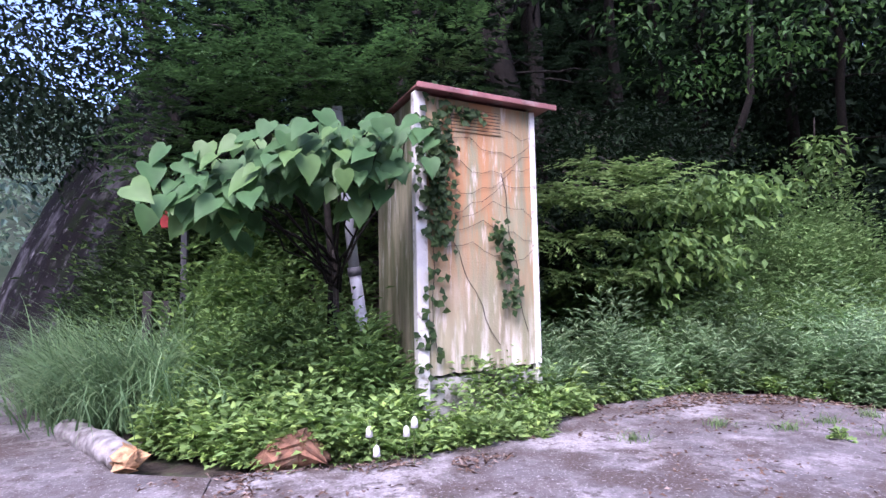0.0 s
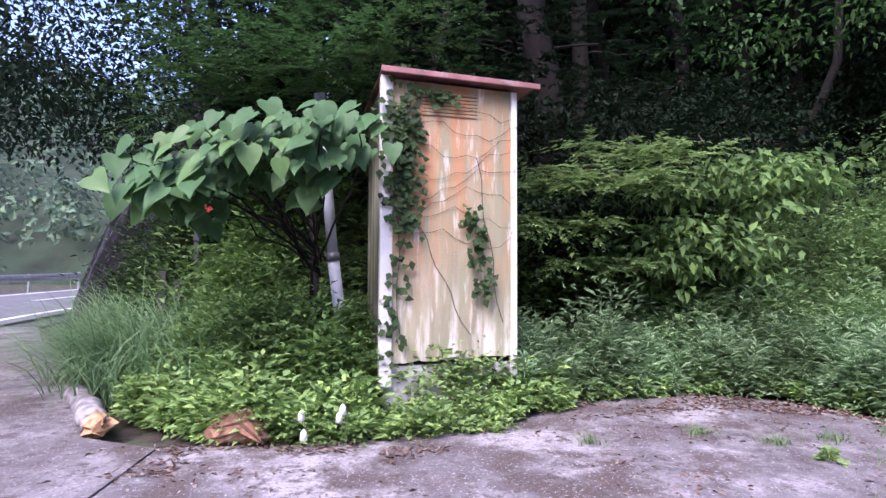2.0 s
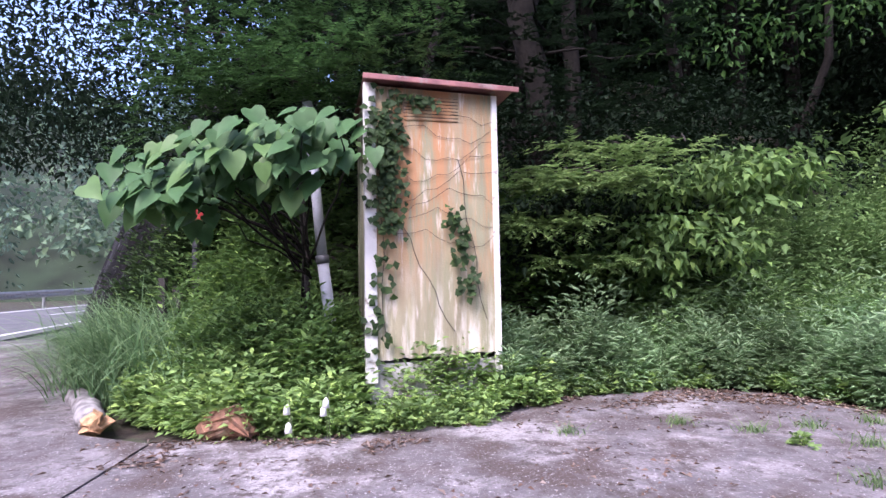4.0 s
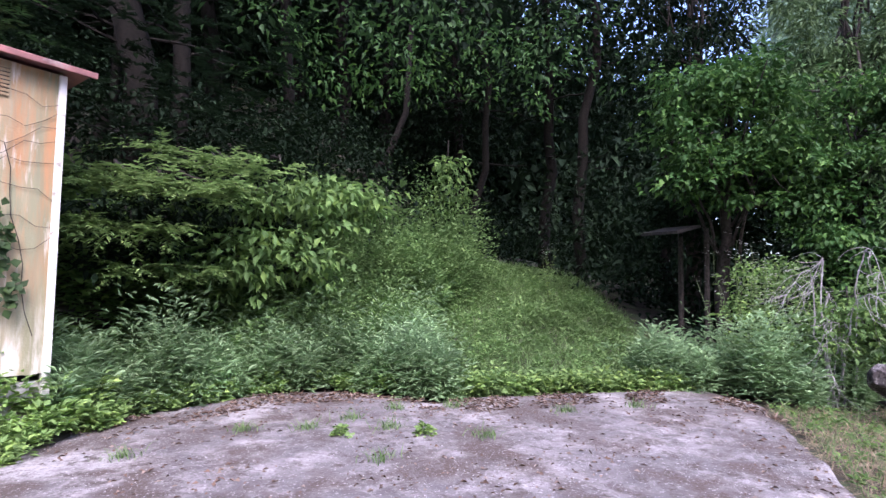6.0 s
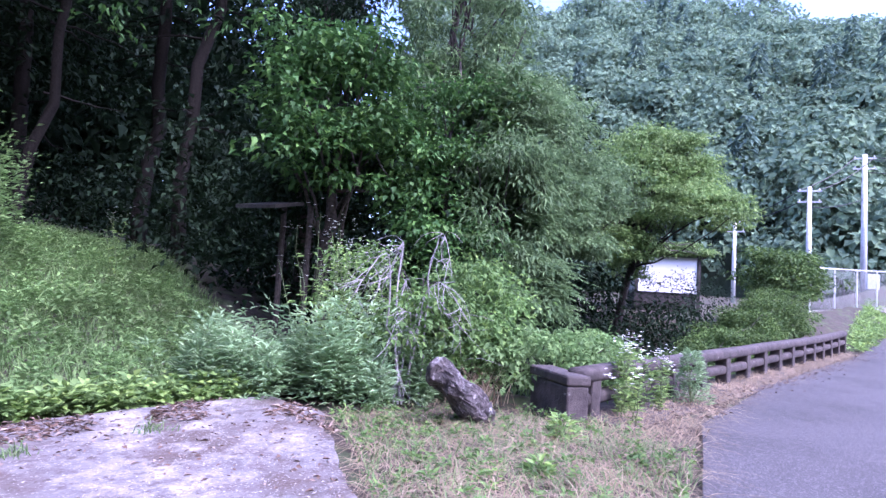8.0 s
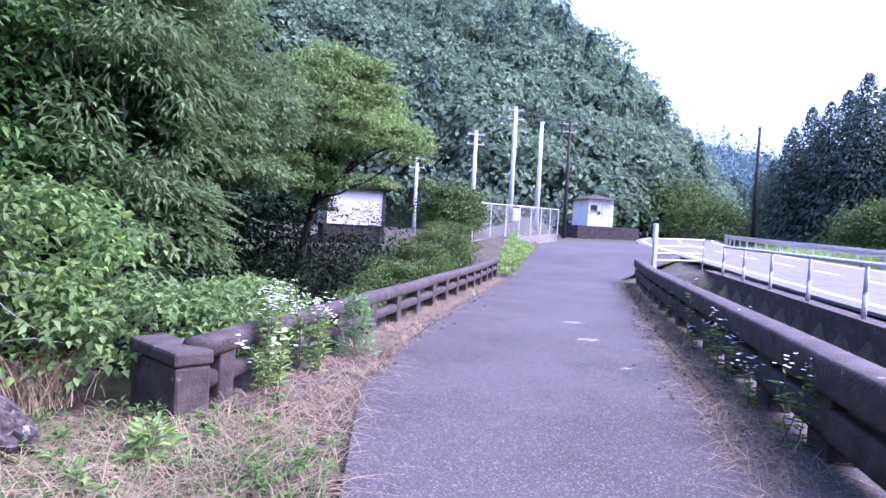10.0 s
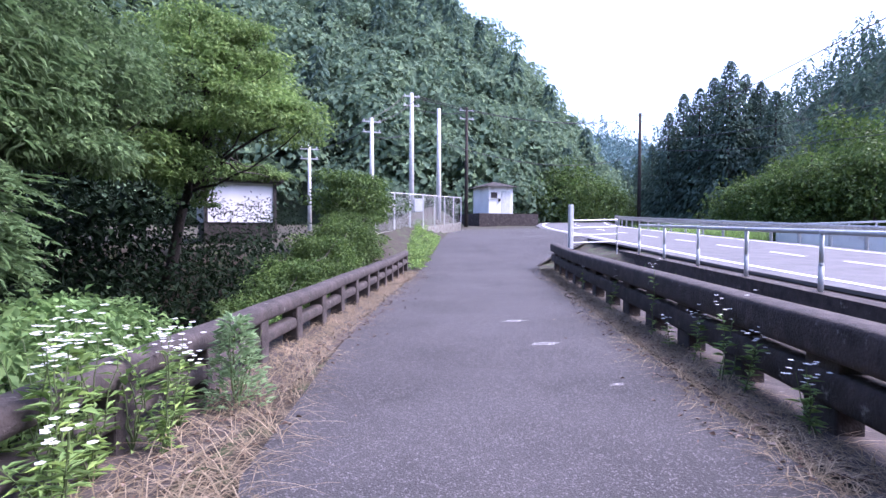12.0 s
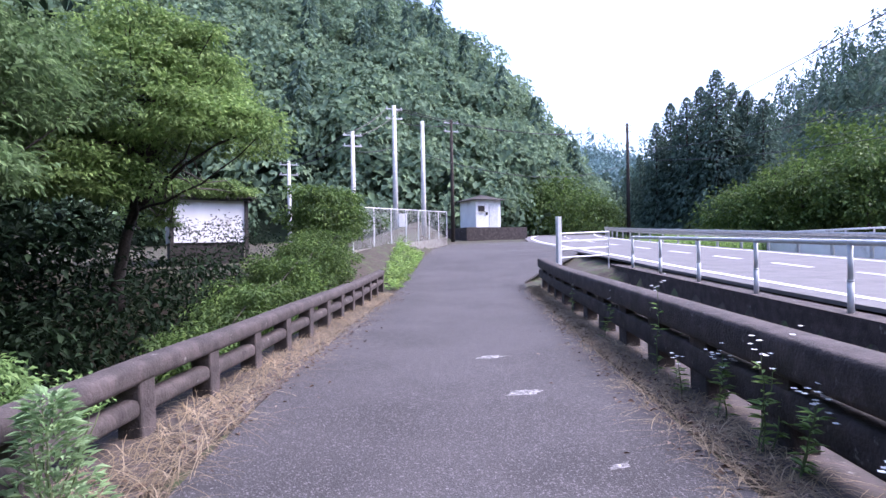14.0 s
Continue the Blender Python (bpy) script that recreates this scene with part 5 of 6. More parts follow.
tree("bank_shrub", (3.6, 7.2, 1.2), (3.5, 6.9, 2.4), 0.05, [((3.4, 6.5, 2.1), (0.75, 0.5, 0.45), 40), ((4.0, 6.4, 2.25), (0.6, 0.4, 0.3), 30), ((3.1, 6.3, 1.5), (0.7, 0.4, 0.4), 34), ((2.3, 6.4, 1.2), (0.7, 0.4, 0.5), 30)], (0.13, 0.07), LEAF_MID, "broad-leaved green shrub hanging over the earth bank", "shrub", 71, 18, 0.35, 1.2, 5, 0.5)
# Shaded copy of the bank shrub, darkened by leaf colour.
tree("bank_shrub", (2.0, 7.3, 1.4), (1.9, 7.0, 2.2), 0.05, [((1.7, 6.7, 1.6), (0.9, 0.5, 0.6), 60), ((2.9, 6.9, 1.7), (0.9, 0.5, 0.6), 60)], (0.12, 0.06), LEAF_PAINTED_SHADE, "green shrub on the bank, shade painted into its colour", "shrub", 72, 22, 0.35, 1.2, 4)
canopy("overhanging_leaves", 26, (3.0, 6.6, 3.9), (8.0, 8.6, 5.0), 0.5, 34, (0.12, 0.06), LEAF_THICKET, "green leaves hanging in front of the dark forest", 73)
canopy("overhanging_leaves_high", 44, (0.5, 6.0, 4.2), (9.5, 8.0, 6.2), 0.6, 34, (0.13, 0.065), LEAF_FIR, "green leaves high over the bank", 74)
tree("hanging_branch", (7.6, 9.6, 1.6), (7.3, 9.0, 4.2), 0.04, [((7.1, 8.7, 3.1), (0.35, 0.3, 0.7), 22)], (0.14, 0.07), LEAF_MID, "slim sapling with drooping green leaves in the glade", "sapling", 75, 16, 0.3, 1.0, 4, 0.6)
# ferns
for k, (fx, fy) in enumerate([(3.9, 6.5), (4.1, 6.8), (3.2, 6.5), (2.9, 6.6), (4.4, 7.0)]):
    g = np.random.default_rng(80 + k)
    fz = float(gz(fx, fy)) + 0.15
    th = empty("fern", Matrix.Translation((fx, fy, fz)))
    a = g.uniform(0, 6.28, 9)
    e = np.stack([np.cos(a) * 0.55, np.sin(a) * 0.55, g.uniform(0.05, 0.4, 9)], -1)
    frond_sprays(g, np.zeros((9, 3)), e, LEAF_MAPLE, th, "frond", 0.13, 60, 0.025)
    tagged(th, "green fern with long feathery fronds on the bank", "fern", "ferns on the bank")

# ---- thicket at the bridge end ----
tree("thicket_tree", (10.5, 5.0, 0.1), (10.6, 4.9, 4.6), 0.15, [((10.2, 4.7, 4.1), (1.35, 1.1, 1.0), 190), ((10.4, 4.5, 3.0), (1.4, 1.1, 0.8), 150)], (0.12, 0.075), LEAF_THICKET, "tree with glossy green leaves at the edge of the glade", "tree", 91, 30, 0.42, 1.0, 7)
tree("thicket_tree", (11.6, 3.6, -0.6), (11.8, 3.4, 3.6), 0.1, [((11.4, 3.3, 2.6), (1.3, 1.0, 1.1), 150), ((10.7, 3.0, 1.5), (1.2, 0.8, 0.8), 110), ((11.9, 3.2, 4.0), (1.2, 1.0, 0.9), 110)], (0.11, 0.06), LEAF_THICKET, "dense green bush in the thicket by the bridge", "tree", 92, 30, 0.42, 1.0, 7)
tree("cedar_tree", (14.2, 4.6, -1.5), (14.2, 4.4, 9.0), 0.2, [((13.9, 4.2, 4.6), (1.7, 1.5, 1.6), 200), ((14.1, 4.3, 7.0), (1.6, 1.5, 1.6), 180), ((13.6, 3.4, 2.8), (1.5, 1.1, 1.0), 130)], (0.16, 0.04), LEAF_SPRAY, "tall feathery cedar behind the thicket", "tree", 93, 40, 0.5, 1.0, 9, 0.5)
# Cedar behind the glade, its shade painted into the leaf colour.
tree("cedar_tree", (12.8, 7.2, 0.3), (12.9, 7.0, 9.5), 0.2, [((12.8, 6.7, 5.5), (1.7, 1.4, 1.8), 190), ((12.9, 6.8, 8.2), (1.5, 1.4, 1.5), 140), ((12.2, 6.2, 3.0), (1.4, 1.0, 1.2), 110)], (0.16, 0.05), LEAF_PAINTED_SHADE, "tall cedar behind the glade, shade painted into its colour", "tree", 94, 36, 0.5, 1.0, 9, 0.5)
tree("bank_willow", (11.2, 2.6, -1.5), (11.6, 2.5, 3.0), 0.09, [((11.2, 2.2, 2.3), (0.9, 0.6, 1.5), 110), ((12.4, 2.2, 2.6), (1.1, 0.8, 1.4), 120), ((11.0, 2.0, 0.6), (0.7, 0.5, 0.7), 60)], (0.13, 0.035), LEAF_SPRAY, "feathery light green cedar boughs drooping by the bridge", "tree", 95, 40, 0.4, 1.0, 6, 0.7)
tree("roadside_shrub", (9.7, 1.1, -0.4), (9.8, 1.0, 0.4), 0.03, [((9.6, 1.05, 0.35), (0.55, 0.4, 0.35), 40), ((10.5, 0.75, 0.2), (0.8, 0.45, 0.4), 70), ((8.8, 1.5, 0.35), (0.5, 0.4, 0.4), 40)], (0.08, 0.045), LEAF_BANK, "bright green leafy shrub behind the bridge balustrade", "shrub", 96, 30, 0.3, 1.0, 5, 0.3)
tree("gully_edge_shrub", (11.8, 1.2, -0.8), (11.8, 1.0, 0.3), 0.03, [((11.5, 1.0, 0.3), (0.6, 0.45, 0.3), 60), ((12.2, 0.7, 0.1), (0.7, 0.4, 0.3), 70), ((13.0, 0.4, -0.3), (0.7, 0.4, 0.3), 50)], (0.075, 0.042), LEAF_BANK, "pale green leafy shrub growing over the gully edge", "shrub", 99, 28, 0.3, 1.0, 5, 0.3)
tree("thicket_shrub", (8.6, 2.6, 0.0), (8.6, 2.5, 1.3), 0.03, [((8.35, 2.25, 0.7), (0.6, 0.4, 0.5), 60), ((9.1, 2.0, 0.9), (0.8, 0.5, 0.6), 90), ((8.7, 1.95, 0.5), (0.5, 0.35, 0.4), 50), ((9.4, 3.7, 1.0), (0.7, 0.6, 0.6), 60)], (0.08, 0.044), LEAF_MID, "green climbing shrub over dead stems", "shrub", 97, 28, 0.35, 1.0, 5, 0.3)
# Shade-painted leaves fill thicket and forest floor to darken the gaps.
canopy("thicket_depth", 420, (10.5, 3.0, -1.0), (16, 10, 3.5), 0.9, 26, (0.17, 0.09), LEAF_PAINTED_SHADE, "leaves inside the thicket, shade painted into their colour", 98, lambda c: uv(c[:, 0], c[:, 1])[1] > 2.2)
canopy("forest_floor_shrubs", 280, (11, 7, -0.4), (21, 16, 2.0), 0.9, 26, (0.18, 0.09), LEAF_PAINTED_SHADE, "shrubs on the forest floor behind the glade, painted shade-dark", 103)
# dead twig shrub
dead = empty("dead_shrub", Matrix.Translation((8.0, 2.35, 0.0)))
g = np.random.default_rng(101)
for st in range(9):
    az = st * 0.7 + 0.4
    reach = g.uniform(0.25, 0.7)
    a0 = Vector((g.normal() * 0.06, g.normal() * 0.06, 0))
    mid = a0 + Vector((math.cos(az) * reach * 0.4, math.sin(az) * reach * 0.4, g.uniform(0.8, 1.5)))
    end = mid + Vector((math.cos(az) * reach, math.sin(az) * reach * 0.8 - 0.1, g.uniform(-0.75, -0.2)))
    q1, r1_ = limb(g, a0, mid, 0.012, 0.007, 0.1)
    q2, r2_ = limb(g, mid, end, 0.0065, 0.002, 0.3)
    for i_, v_ in enumerate(q2):
        v_.z += 0.3 * math.sin(math.pi * i_ / 7)
    bm = bmesh.new()
    tube(bm, q1 + q2[1:], r1_ + r2_[1:], 6)
    part("stem", bm, TWIG, dead)
    for k in range(14):
        a = q2[int(g.integers(0, 7))]
        b = a + Vector((math.cos(az) * 0.25 + g.normal() * 0.15, math.sin(az) * 0.2 + g.normal() * 0.15, g.uniform(-0.4, 0.02)))
        q, qr = limb(g, a, b, 0.0035, 0.0012, 0.35)
        bm = bmesh.new()
        tube(bm, q, qr, 4)
        part("twig", bm, TWIG, dead)
tagged(dead, "pale grey dead shrub with bare drooping twigs", "dead shrub")
k = 260
th = empty("dry_grass_clump", Matrix.Translation((8.35, 1.75, 0.0)))
blades("blade_tuft", g.normal(size=k) * 0.16, g.normal(size=k) * 0.12, np.zeros(k), g.uniform(0.3, 0.75, k), g.uniform(0.004, 0.008, k), STRAW, g, "", th, arch=0.5, seg=5, tilt=0.35)
tagged(th, "clump of dry straw-coloured grass beside the end block", "grass clump")
# leaning stone
st = empty("leaning_stone", Matrix.Translation((7.62, 1.5, 0.0)))
bm = bmesh.new()
bmesh.ops.create_icosphere(bm, subdivisions=4, radius=1)
for v in bm.verts:
    v.co = Vector((v.co.x * 0.34, v.co.y * 0.09, v.co.z * 0.075))
    v.co = Vector([math.copysign(abs(c) ** 0.8, c) for c in v.co])
    v.co += Vector(noise.noise_vector(v.co * 5)) * 0.055 + Vector(noise.noise_vector(v.co * 14)) * 0.035
bmesh.ops.transform(bm, matrix=Matrix.Translation((-0.12, 0.12, 0.26)) @ Matrix.Rotation(radians(-38), 4, "Z") @ Matrix.Rotation(radians(40), 4, "Y"), verts=bm.verts)
part("stone", bm, STONE, st)
tagged(st, "long dark lichened stone leaning in the dry grass", "stone")
# small lean-to roof by the thicket tree
lt = empty("lean_to", Matrix.Translation((10.0, 5.4, 0.3)))
bm = bmesh.new()
box(bm, (-0.35, -0.3, 1.95), (0.35, 0.4, 2.0), Matrix.Rotation(radians(-12), 4, "Y"))
part("roof", bm, DARK_WOOD, lt, "dark sagging plank roof")
for dx, dy in ((0.25, 0.3), (0.25, -0.2)):
    bm = bmesh.new()
    tube(bm, [(dx, dy, -0.3), (dx, dy, 2.0)], [0.05, 0.045], 8)
    part("post", bm, BARK, lt)
tagged(lt, "small dark lean-to roof beside the tree", "lean-to")


# ---- fleabane and other flowers ----
def fleabane(x, y, h, seed, z=None, n=4):
    g = np.random.default_rng(seed)
    z = float(gz(x, y)) if z is None else z
    th = empty("fleabane", Matrix.Translation((x, y, z)))
    fb, fw, lb, lw = [], [], [], []
    for s in range(n):
        top = Vector((g.normal() * 0.12 * h, g.normal() * 0.12 * h, h * g.uniform(0.75, 1.05)))
        q, qr = limb(g, (g.normal() * 0.03, g.normal() * 0.03, 0), top, 0.005, 0.002, 0.05)
        bm = bmesh.new()
        tube(bm, q, qr, 5)
        part("stem", bm, STEM, th)
        for _ in range(26):
            t = g.random() * 0.85
            lb.append(q[int(t * 7)].lerp(q[int(t * 7) + 1], g.random()))
            az = g.uniform(0, 6.28)
            lw.append((math.cos(az), math.sin(az), 0.35))
        for _ in range(8):
            fb.append(top + Vector(g.normal(size=3)) * (0.03 + 0.03 * h))
    lb, lw = np.array(lb), np.array(lw)
    leaves("foliage", lb, lw, np.array((0, 0, 1.0)) + g.normal(size=lb.shape) * 0.2, g.uniform(0.05, 0.11, len(lb)), 0.02, LEAF_LIGHT, th)
    fb = np.repeat(np.array(fb), 5, 0)
    a = np.tile(np.arange(5) * 2 * np.pi / 5, len(fb) // 5)
    leaves("blossoms", fb, np.stack([np.cos(a), np.sin(a), 0 * a + 0.1], -1), np.array((0, 0, 1.0)) + g.normal(size=fb.shape) * 0.1, 0.02, 0.02, PETAL, th, 0.0, 0.0)
    return tagged(th, "fleabane with small white daisy flowers on tall stems", "wildflower", "fleabane plants")


spots = [(7.85, 3.1, 1.6, 8), (8.0, 3.35, 1.75, 8), (7.95, 2.9, 1.45, 7), (8.2, 3.2, 1.65, 7), (7.7, 3.3, 1.35, 5), (9.1, 0.25, 0.75, 5), (8.75, 0.35, 0.7, 5), (9.4, 0.0, 0.6, 4), (9.75, -0.05, 0.55, 4), (8.45, 0.2, 0.5, 3), (8.95, 7.75, 1.2, 4)]
for u, h, n in ((2.6, 0.5, 2), (3.0, 0.72, 3), (3.6, 0.5, 2), (1.8, 0.45, 2), (4.9, 0.8, 1), (4.2, 0.35, 1), (6.9, 0.55, 1), (9.5, 0.5, 1), (0.9, 0.55, 3)):
    spots.append((*xy(u, -3.86 - 0.022 * u), h, n))
for k, (x0, y0, h, n) in enumerate(spots):
    fleabane(x0, y0, h, 200 + k, n=n)
# mugwort plant on the bridge verge and weeds through the rail
def bush(x, y, h, m, material, label, seed, leaf=(0.08, 0.03), name="weed_plant", spread=0.5):
    g = np.random.default_rng(seed)
    th = empty(name, Matrix.Translation((x, y, float(gz(x, y)))))
    for s in range(5):
        bm = bmesh.new()
        q, qr = limb(g, (0, 0, 0), (g.normal() * 0.15 * h, g.normal() * 0.15 * h, h * g.uniform(0.7, 1)), 0.006, 0.002, 0.06)
        tube(bm, q, qr, 5)
        part("stem", bm, STEM, th)
    t = g.random(m)
    az = g.random(m) * 6.28
    r = (1 - t * 0.75) * spread * h * g.random(m) ** 0.5
    b = np.stack([np.cos(az) * r, np.sin(az) * r, h * t], -1)
    w = np.stack([np.cos(az), np.sin(az), 0.3 + 0.5 * g.random(m)], -1) + g.normal(size=(m, 3)) * 0.3
    s = g.uniform(0.7, 1.3, m)
    leaves("foliage", b, w, np.array((0, 0, 1.0)) + g.normal(size=(m, 3)) * 0.3, s * leaf[0], s * leaf[1], material, th)
    return tagged(th, label, "weed")


bush(*xy(2.1, -0.3), 0.6, 800, LEAF_MUGWORT, "grey-green mugwort plant growing at the balustrade foot", 301, (0.06, 0.02), spread=0.4)
bush(6.55, 0.75, 0.1, 60, LEAF_LIGHT, "rosette of bright green leaves in the dry verge", 302, (0.07, 0.03), spread=1.0)
bush(7.55, 0.75, 0.18, 90, LEAF_LIGHT, "rosette of bright green leaves in the dry verge", 303, (0.08, 0.03), spread=0.9)
bush(8.95, 0.34, 0.7, 190, LEAF_LIGHT, "pale green weed standing before the balustrade", 306, (0.075, 0.03), spread=0.3)
bush(9.45, 0.14, 0.55, 130, LEAF_LIGHT, "pale green weed standing before the balustrade", 307, (0.07, 0.028), spread=0.3)
bush(2.9, 3.9, 0.1, 60, LEAF_LIGHT, "small broad-leaved weed in the cracked apron", 304, (0.05, 0.04), spread=1.0)
bush(3.5, 3.6, 0.1, 70, LEAF_LIGHT, "small broad-leaved weed in the cracked apron", 305, (0.05, 0.04), spread=1.0)
# white bellflowers at the apron edge
for k, (x0, y0, z0) in enumerate([(-0.35, 3.85, 0.2), (-0.55, 3.7, 0.12), (-0.3, 3.75, 0.28), (-0.6, 3.8, 0.22)]):
    th = empty("bellflower", Matrix.Translation((x0, y0, 0.02)))
    bm = bmesh.new()
    tube(bm, [(0, 0.1, 0), (0, 0.05, z0 + 0.1), (0, 0, z0 + 0.07)], [0.003, 0.003, 0.002], 5)
    part("stem", bm, STEM, th)
    bm = bmesh.new()
    tube(bm, [(0, 0, z0 + 0.07), (0, -0.002, z0 + 0.05), (0, -0.004, z0 + 0.0)], [0.006, 0.02, 0.026], 9)
    part("bell", bm, PETAL, th, "white bell").data.shade_smooth()
    tagged(th, "white bellflower drooping at the apron edge", "wildflower", "bellflowers at the edge")

# ---- across the gully: house, trees, hedge ----
hx, hy = 30.0, -1.95
hs2 = empty("white_house", Matrix.Translation((hx, hy, 1.25)) @ Matrix.Rotation(radians(8), 4, "Z"))
bm = bmesh.new()
box(bm, (0, 0, 0.3), (4, 2.6, 1.95))
part("wall", bm, HOUSE_WHITE, hs2, "white plaster wall")
bm = bmesh.new()
box(bm, (-0.2, -0.3, 1.9), (4.4, 2.9, 2.0))
part("roof_edge", bm, DARK_WOOD, hs2)
# Solid dark box stands in for the deep shade below the wall.
bm = bmesh.new()
box(bm, (0.05, 0.05, -0.9), (3.95, 2.55, 0.3))
part("base", bm, DARK_WOOD, hs2, "solid dark box standing in for shade below the wall")
bm = bmesh.new()
box(bm, (-0.3, -0.4, 2.0), (4.5, 3.0, 2.1))
part("roof", bm, DARK_WOOD, hs2, "dark low roof")
for yy in (-0.05, 2.6):
    bm = bmesh.new()
    box(bm, (-0.06, yy - 0.06, -0.9), (0.02, yy + 0.08, 1.9))
    part("post", bm, DARK_WOOD, hs2)
tagged(hs2, "low house with a white wall behind the trees", "house")
tree("maple_tree", (20.3, 1.0, 0.2), (20.6, 0.6, 5.0), 0.14, [((19.9, 0.4, 4.4), (2.2, 2.0, 1.1), 330), ((19.2, -0.9, 3.6), (1.5, 1.4, 0.7), 170), ((20.2, 1.6, 3.2), (1.8, 1.4, 0.7), 150), ((21.5, -0.6, 4.9), (1.5, 1.3, 0.7), 110), ((25.5, -0.4, 3.1), (0.7, 1.7, 0.3), 110), ((26.0, 0.9, 2.3), (0.5, 0.7, 0.6), 60), ((18.6, 1.4, 2.5), (1.5, 1.2, 0.6), 130), ((20, 0.2, 5.5), (1.6, 1.5, 0.6), 120)], (0.115, 0.06), LEAF_MAPLE, "spreading light green maple on the far bank", "tree", 111, 46, 0.5, 1.0, 9, 0.2, None, 0.35)
tree("cherry_tree", (16.4, 4.2, -1.0), (16.2, 3.0, 4.6), 0.14, [((15.4, 1.8, 3.3), (1.5, 1.1, 0.7), 200), ((13.8, 2.1, 2.9), (1.3, 0.9, 0.7), 170), ((17.2, 1.7, 3.9), (1.7, 1.3, 0.9), 200), ((13.2, 2.6, 4.4), (1.5, 1.0, 0.9), 170), ((15.2, 2.6, 4.9), (1.6, 1.2, 0.9), 170), ((14.6, 1.7, 2.2), (1.3, 0.7, 0.4), 110)], (0.105, 0.048), LEAF_SPRAY, "leafy yellow-green tree leaning over the gully", "tree", 112, 46, 0.45, 1.0, 7, 0.35, None, 0.5)
sprays("cedar_boughs", [((11.2, 1.5, 0.9), (12.3, 2.3, 1.8), 0.4), ((11.6, 1.7, 2.2), (12.8, 2.6, 3.6), 0.35), ((11.6, 2.2, 3.6), (13.6, 3.2, 5.2), 0.25)], 480, LEAF_SPRAY, "drooping cedar boughs beside the bridge", 113, 0.14, 40, (-0.3, -0.8, -0.45), (0.35, 0.75), "cedar")
tree("roadside_bush", (20.2, -3.0, 0.2), (20.2, -3.2, 1.4), 0.06, [((20.2, -3.0, 0.75), (1.2, 0.8, 0.6), 190), ((18.6, -2.2, 0.45), (1.4, 0.8, 0.55), 170), ((22.0, -3.5, 1.0), (1.3, 0.9, 0.7), 150), ((17.0, -1.5, 0.05), (1.3, 0.8, 0.5), 140), ((15.8, -0.8, -0.3), (1.3, 0.8, 0.35), 110)], (0.085, 0.042), LEAF_BUSH, "rounded green bush at the far end of the balustrade", "bush", 114, 52, 0.36, 1.0, 6, 0.2)
tree("roadside_bush", (24.5, -4.3, 0.7), (24.5, -4.3, 2.4), 0.06, [((24.5, -4.2, 2.2), (1.7, 1.3, 1.0), 150), ((26.2, -4.6, 2.0), (1.4, 1.0, 0.8), 90)], (0.14, 0.08), LEAF_BUSH, "olive green bush beside the yard fence", "bush", 115, 30, 0.45, 1.0, 6, 0.2)
# Gully and far bank: deep shade is painted as near-black leaf colour.
canopy("gully_shrubs", 420, (12.5, 1.0, -2.4), (22, 8, 0.3), 0.9, 28, (0.18, 0.09), LEAF_PAINTED_SHADE, "gully shrubs with deep shade painted into their colour", 116, lambda c: (uv(c[:, 0], c[:, 1])[1] > 2.0))
canopy("far_bank_shrubs", 330, (17.5, -1.6, -1.2), (24.3, 5, 1.5), 0.75, 30, (0.16, 0.08), LEAF_PAINTED_SHADE, "shrubs below the white house, shade painted into their colour", 118, lambda c: (uv(c[:, 0], c[:, 1])[1] > 1.0) & ~((c[:, 2] > 1.0) & (c[:, 1] < 0.9)))
canopy("house_twigs", 40, (27.2, -2.6, 0.4), (28.6, 0.7, 1.75), 0.55, 26, (0.13, 0.05), LEAF_PAINTED_SHADE, "twigs and leaves painted shade-dark before the white wall", 119)
canopy("far_bank_trees", 420, (20, 2, 0.5), (34, 14, 7.5), 1.4, 30, (0.32, 0.18), LEAF_PAINTED_SHADE, "trees on the far bank, shade painted into their colour", 117)
x, y = scatter(np.random.default_rng(9), 260, [xy(14.5, 0.3), xy(26, 0.9), xy(26, -0.2), xy(14.5, -0.35)])
weeds("far_verge_weeds", x, y, np.random.default_rng(9).uniform(0.1, 0.35, len(x)), LEAF_LIGHT, np.random.default_rng(10), 22, 0.1, 0.05, 1.0, "green weeds on the verge past the bridge")

# ---- yard fence, poles, hut ----
f0, f1 = Vector((27.2, -5.6, 1.05)), Vector((39.7, -14.5, 1.75))
fd = f1 - f0
fen = empty("yard_fence", Matrix.Translation(f0))
nrm = Vector((-fd.y, fd.x, 0)).normalized()
bm = bmesh.new()
vs = [bm.verts.new(p) for p in (Vector((0, 0, -0.9)), fd + Vector((0, 0, -0.9)), fd + Vector((0, 0, 0.1)), Vector((0, 0, 0.1)))]
bm.faces.new(vs)
bmesh.ops.solidify(bm, geom=bm.faces[:], thickness=0.15)
part("kerb_wall", bm, FOOTING, fen, "low grey concrete wall")
for k in range(8):
    bm = bmesh.new()
    q = fd * (k / 7)
    tube(bm, [q, q + Vector((0, 0, 1.75))], [0.03, 0.03], 8)
    part("post", bm, RAIL_WHITE, fen)
bm = bmesh.new()
tube(bm, [Vector((0, 0, 1.72)), fd + Vector((0, 0, 1.72))], [0.022, 0.022], 8)
part("top_rail", bm, RAIL_WHITE, fen)
bm = bmesh.new()
for i in range(110):
    q = fd * (i / 110)
    for s in (1, -1):
        a = q + Vector((0, 0, 0.1 if s > 0 else 1.7))
        e = fd * min((i + 12) / 110, 1) + Vector((0, 0, 1.7 if s > 0 else 0.1))
        w = Vector((0, 0, 0.008))
        if i + 12 <= 110:
            bm.faces.new([bm.verts.new(v) for v in (a - w, e - w, e + w, a + w)])
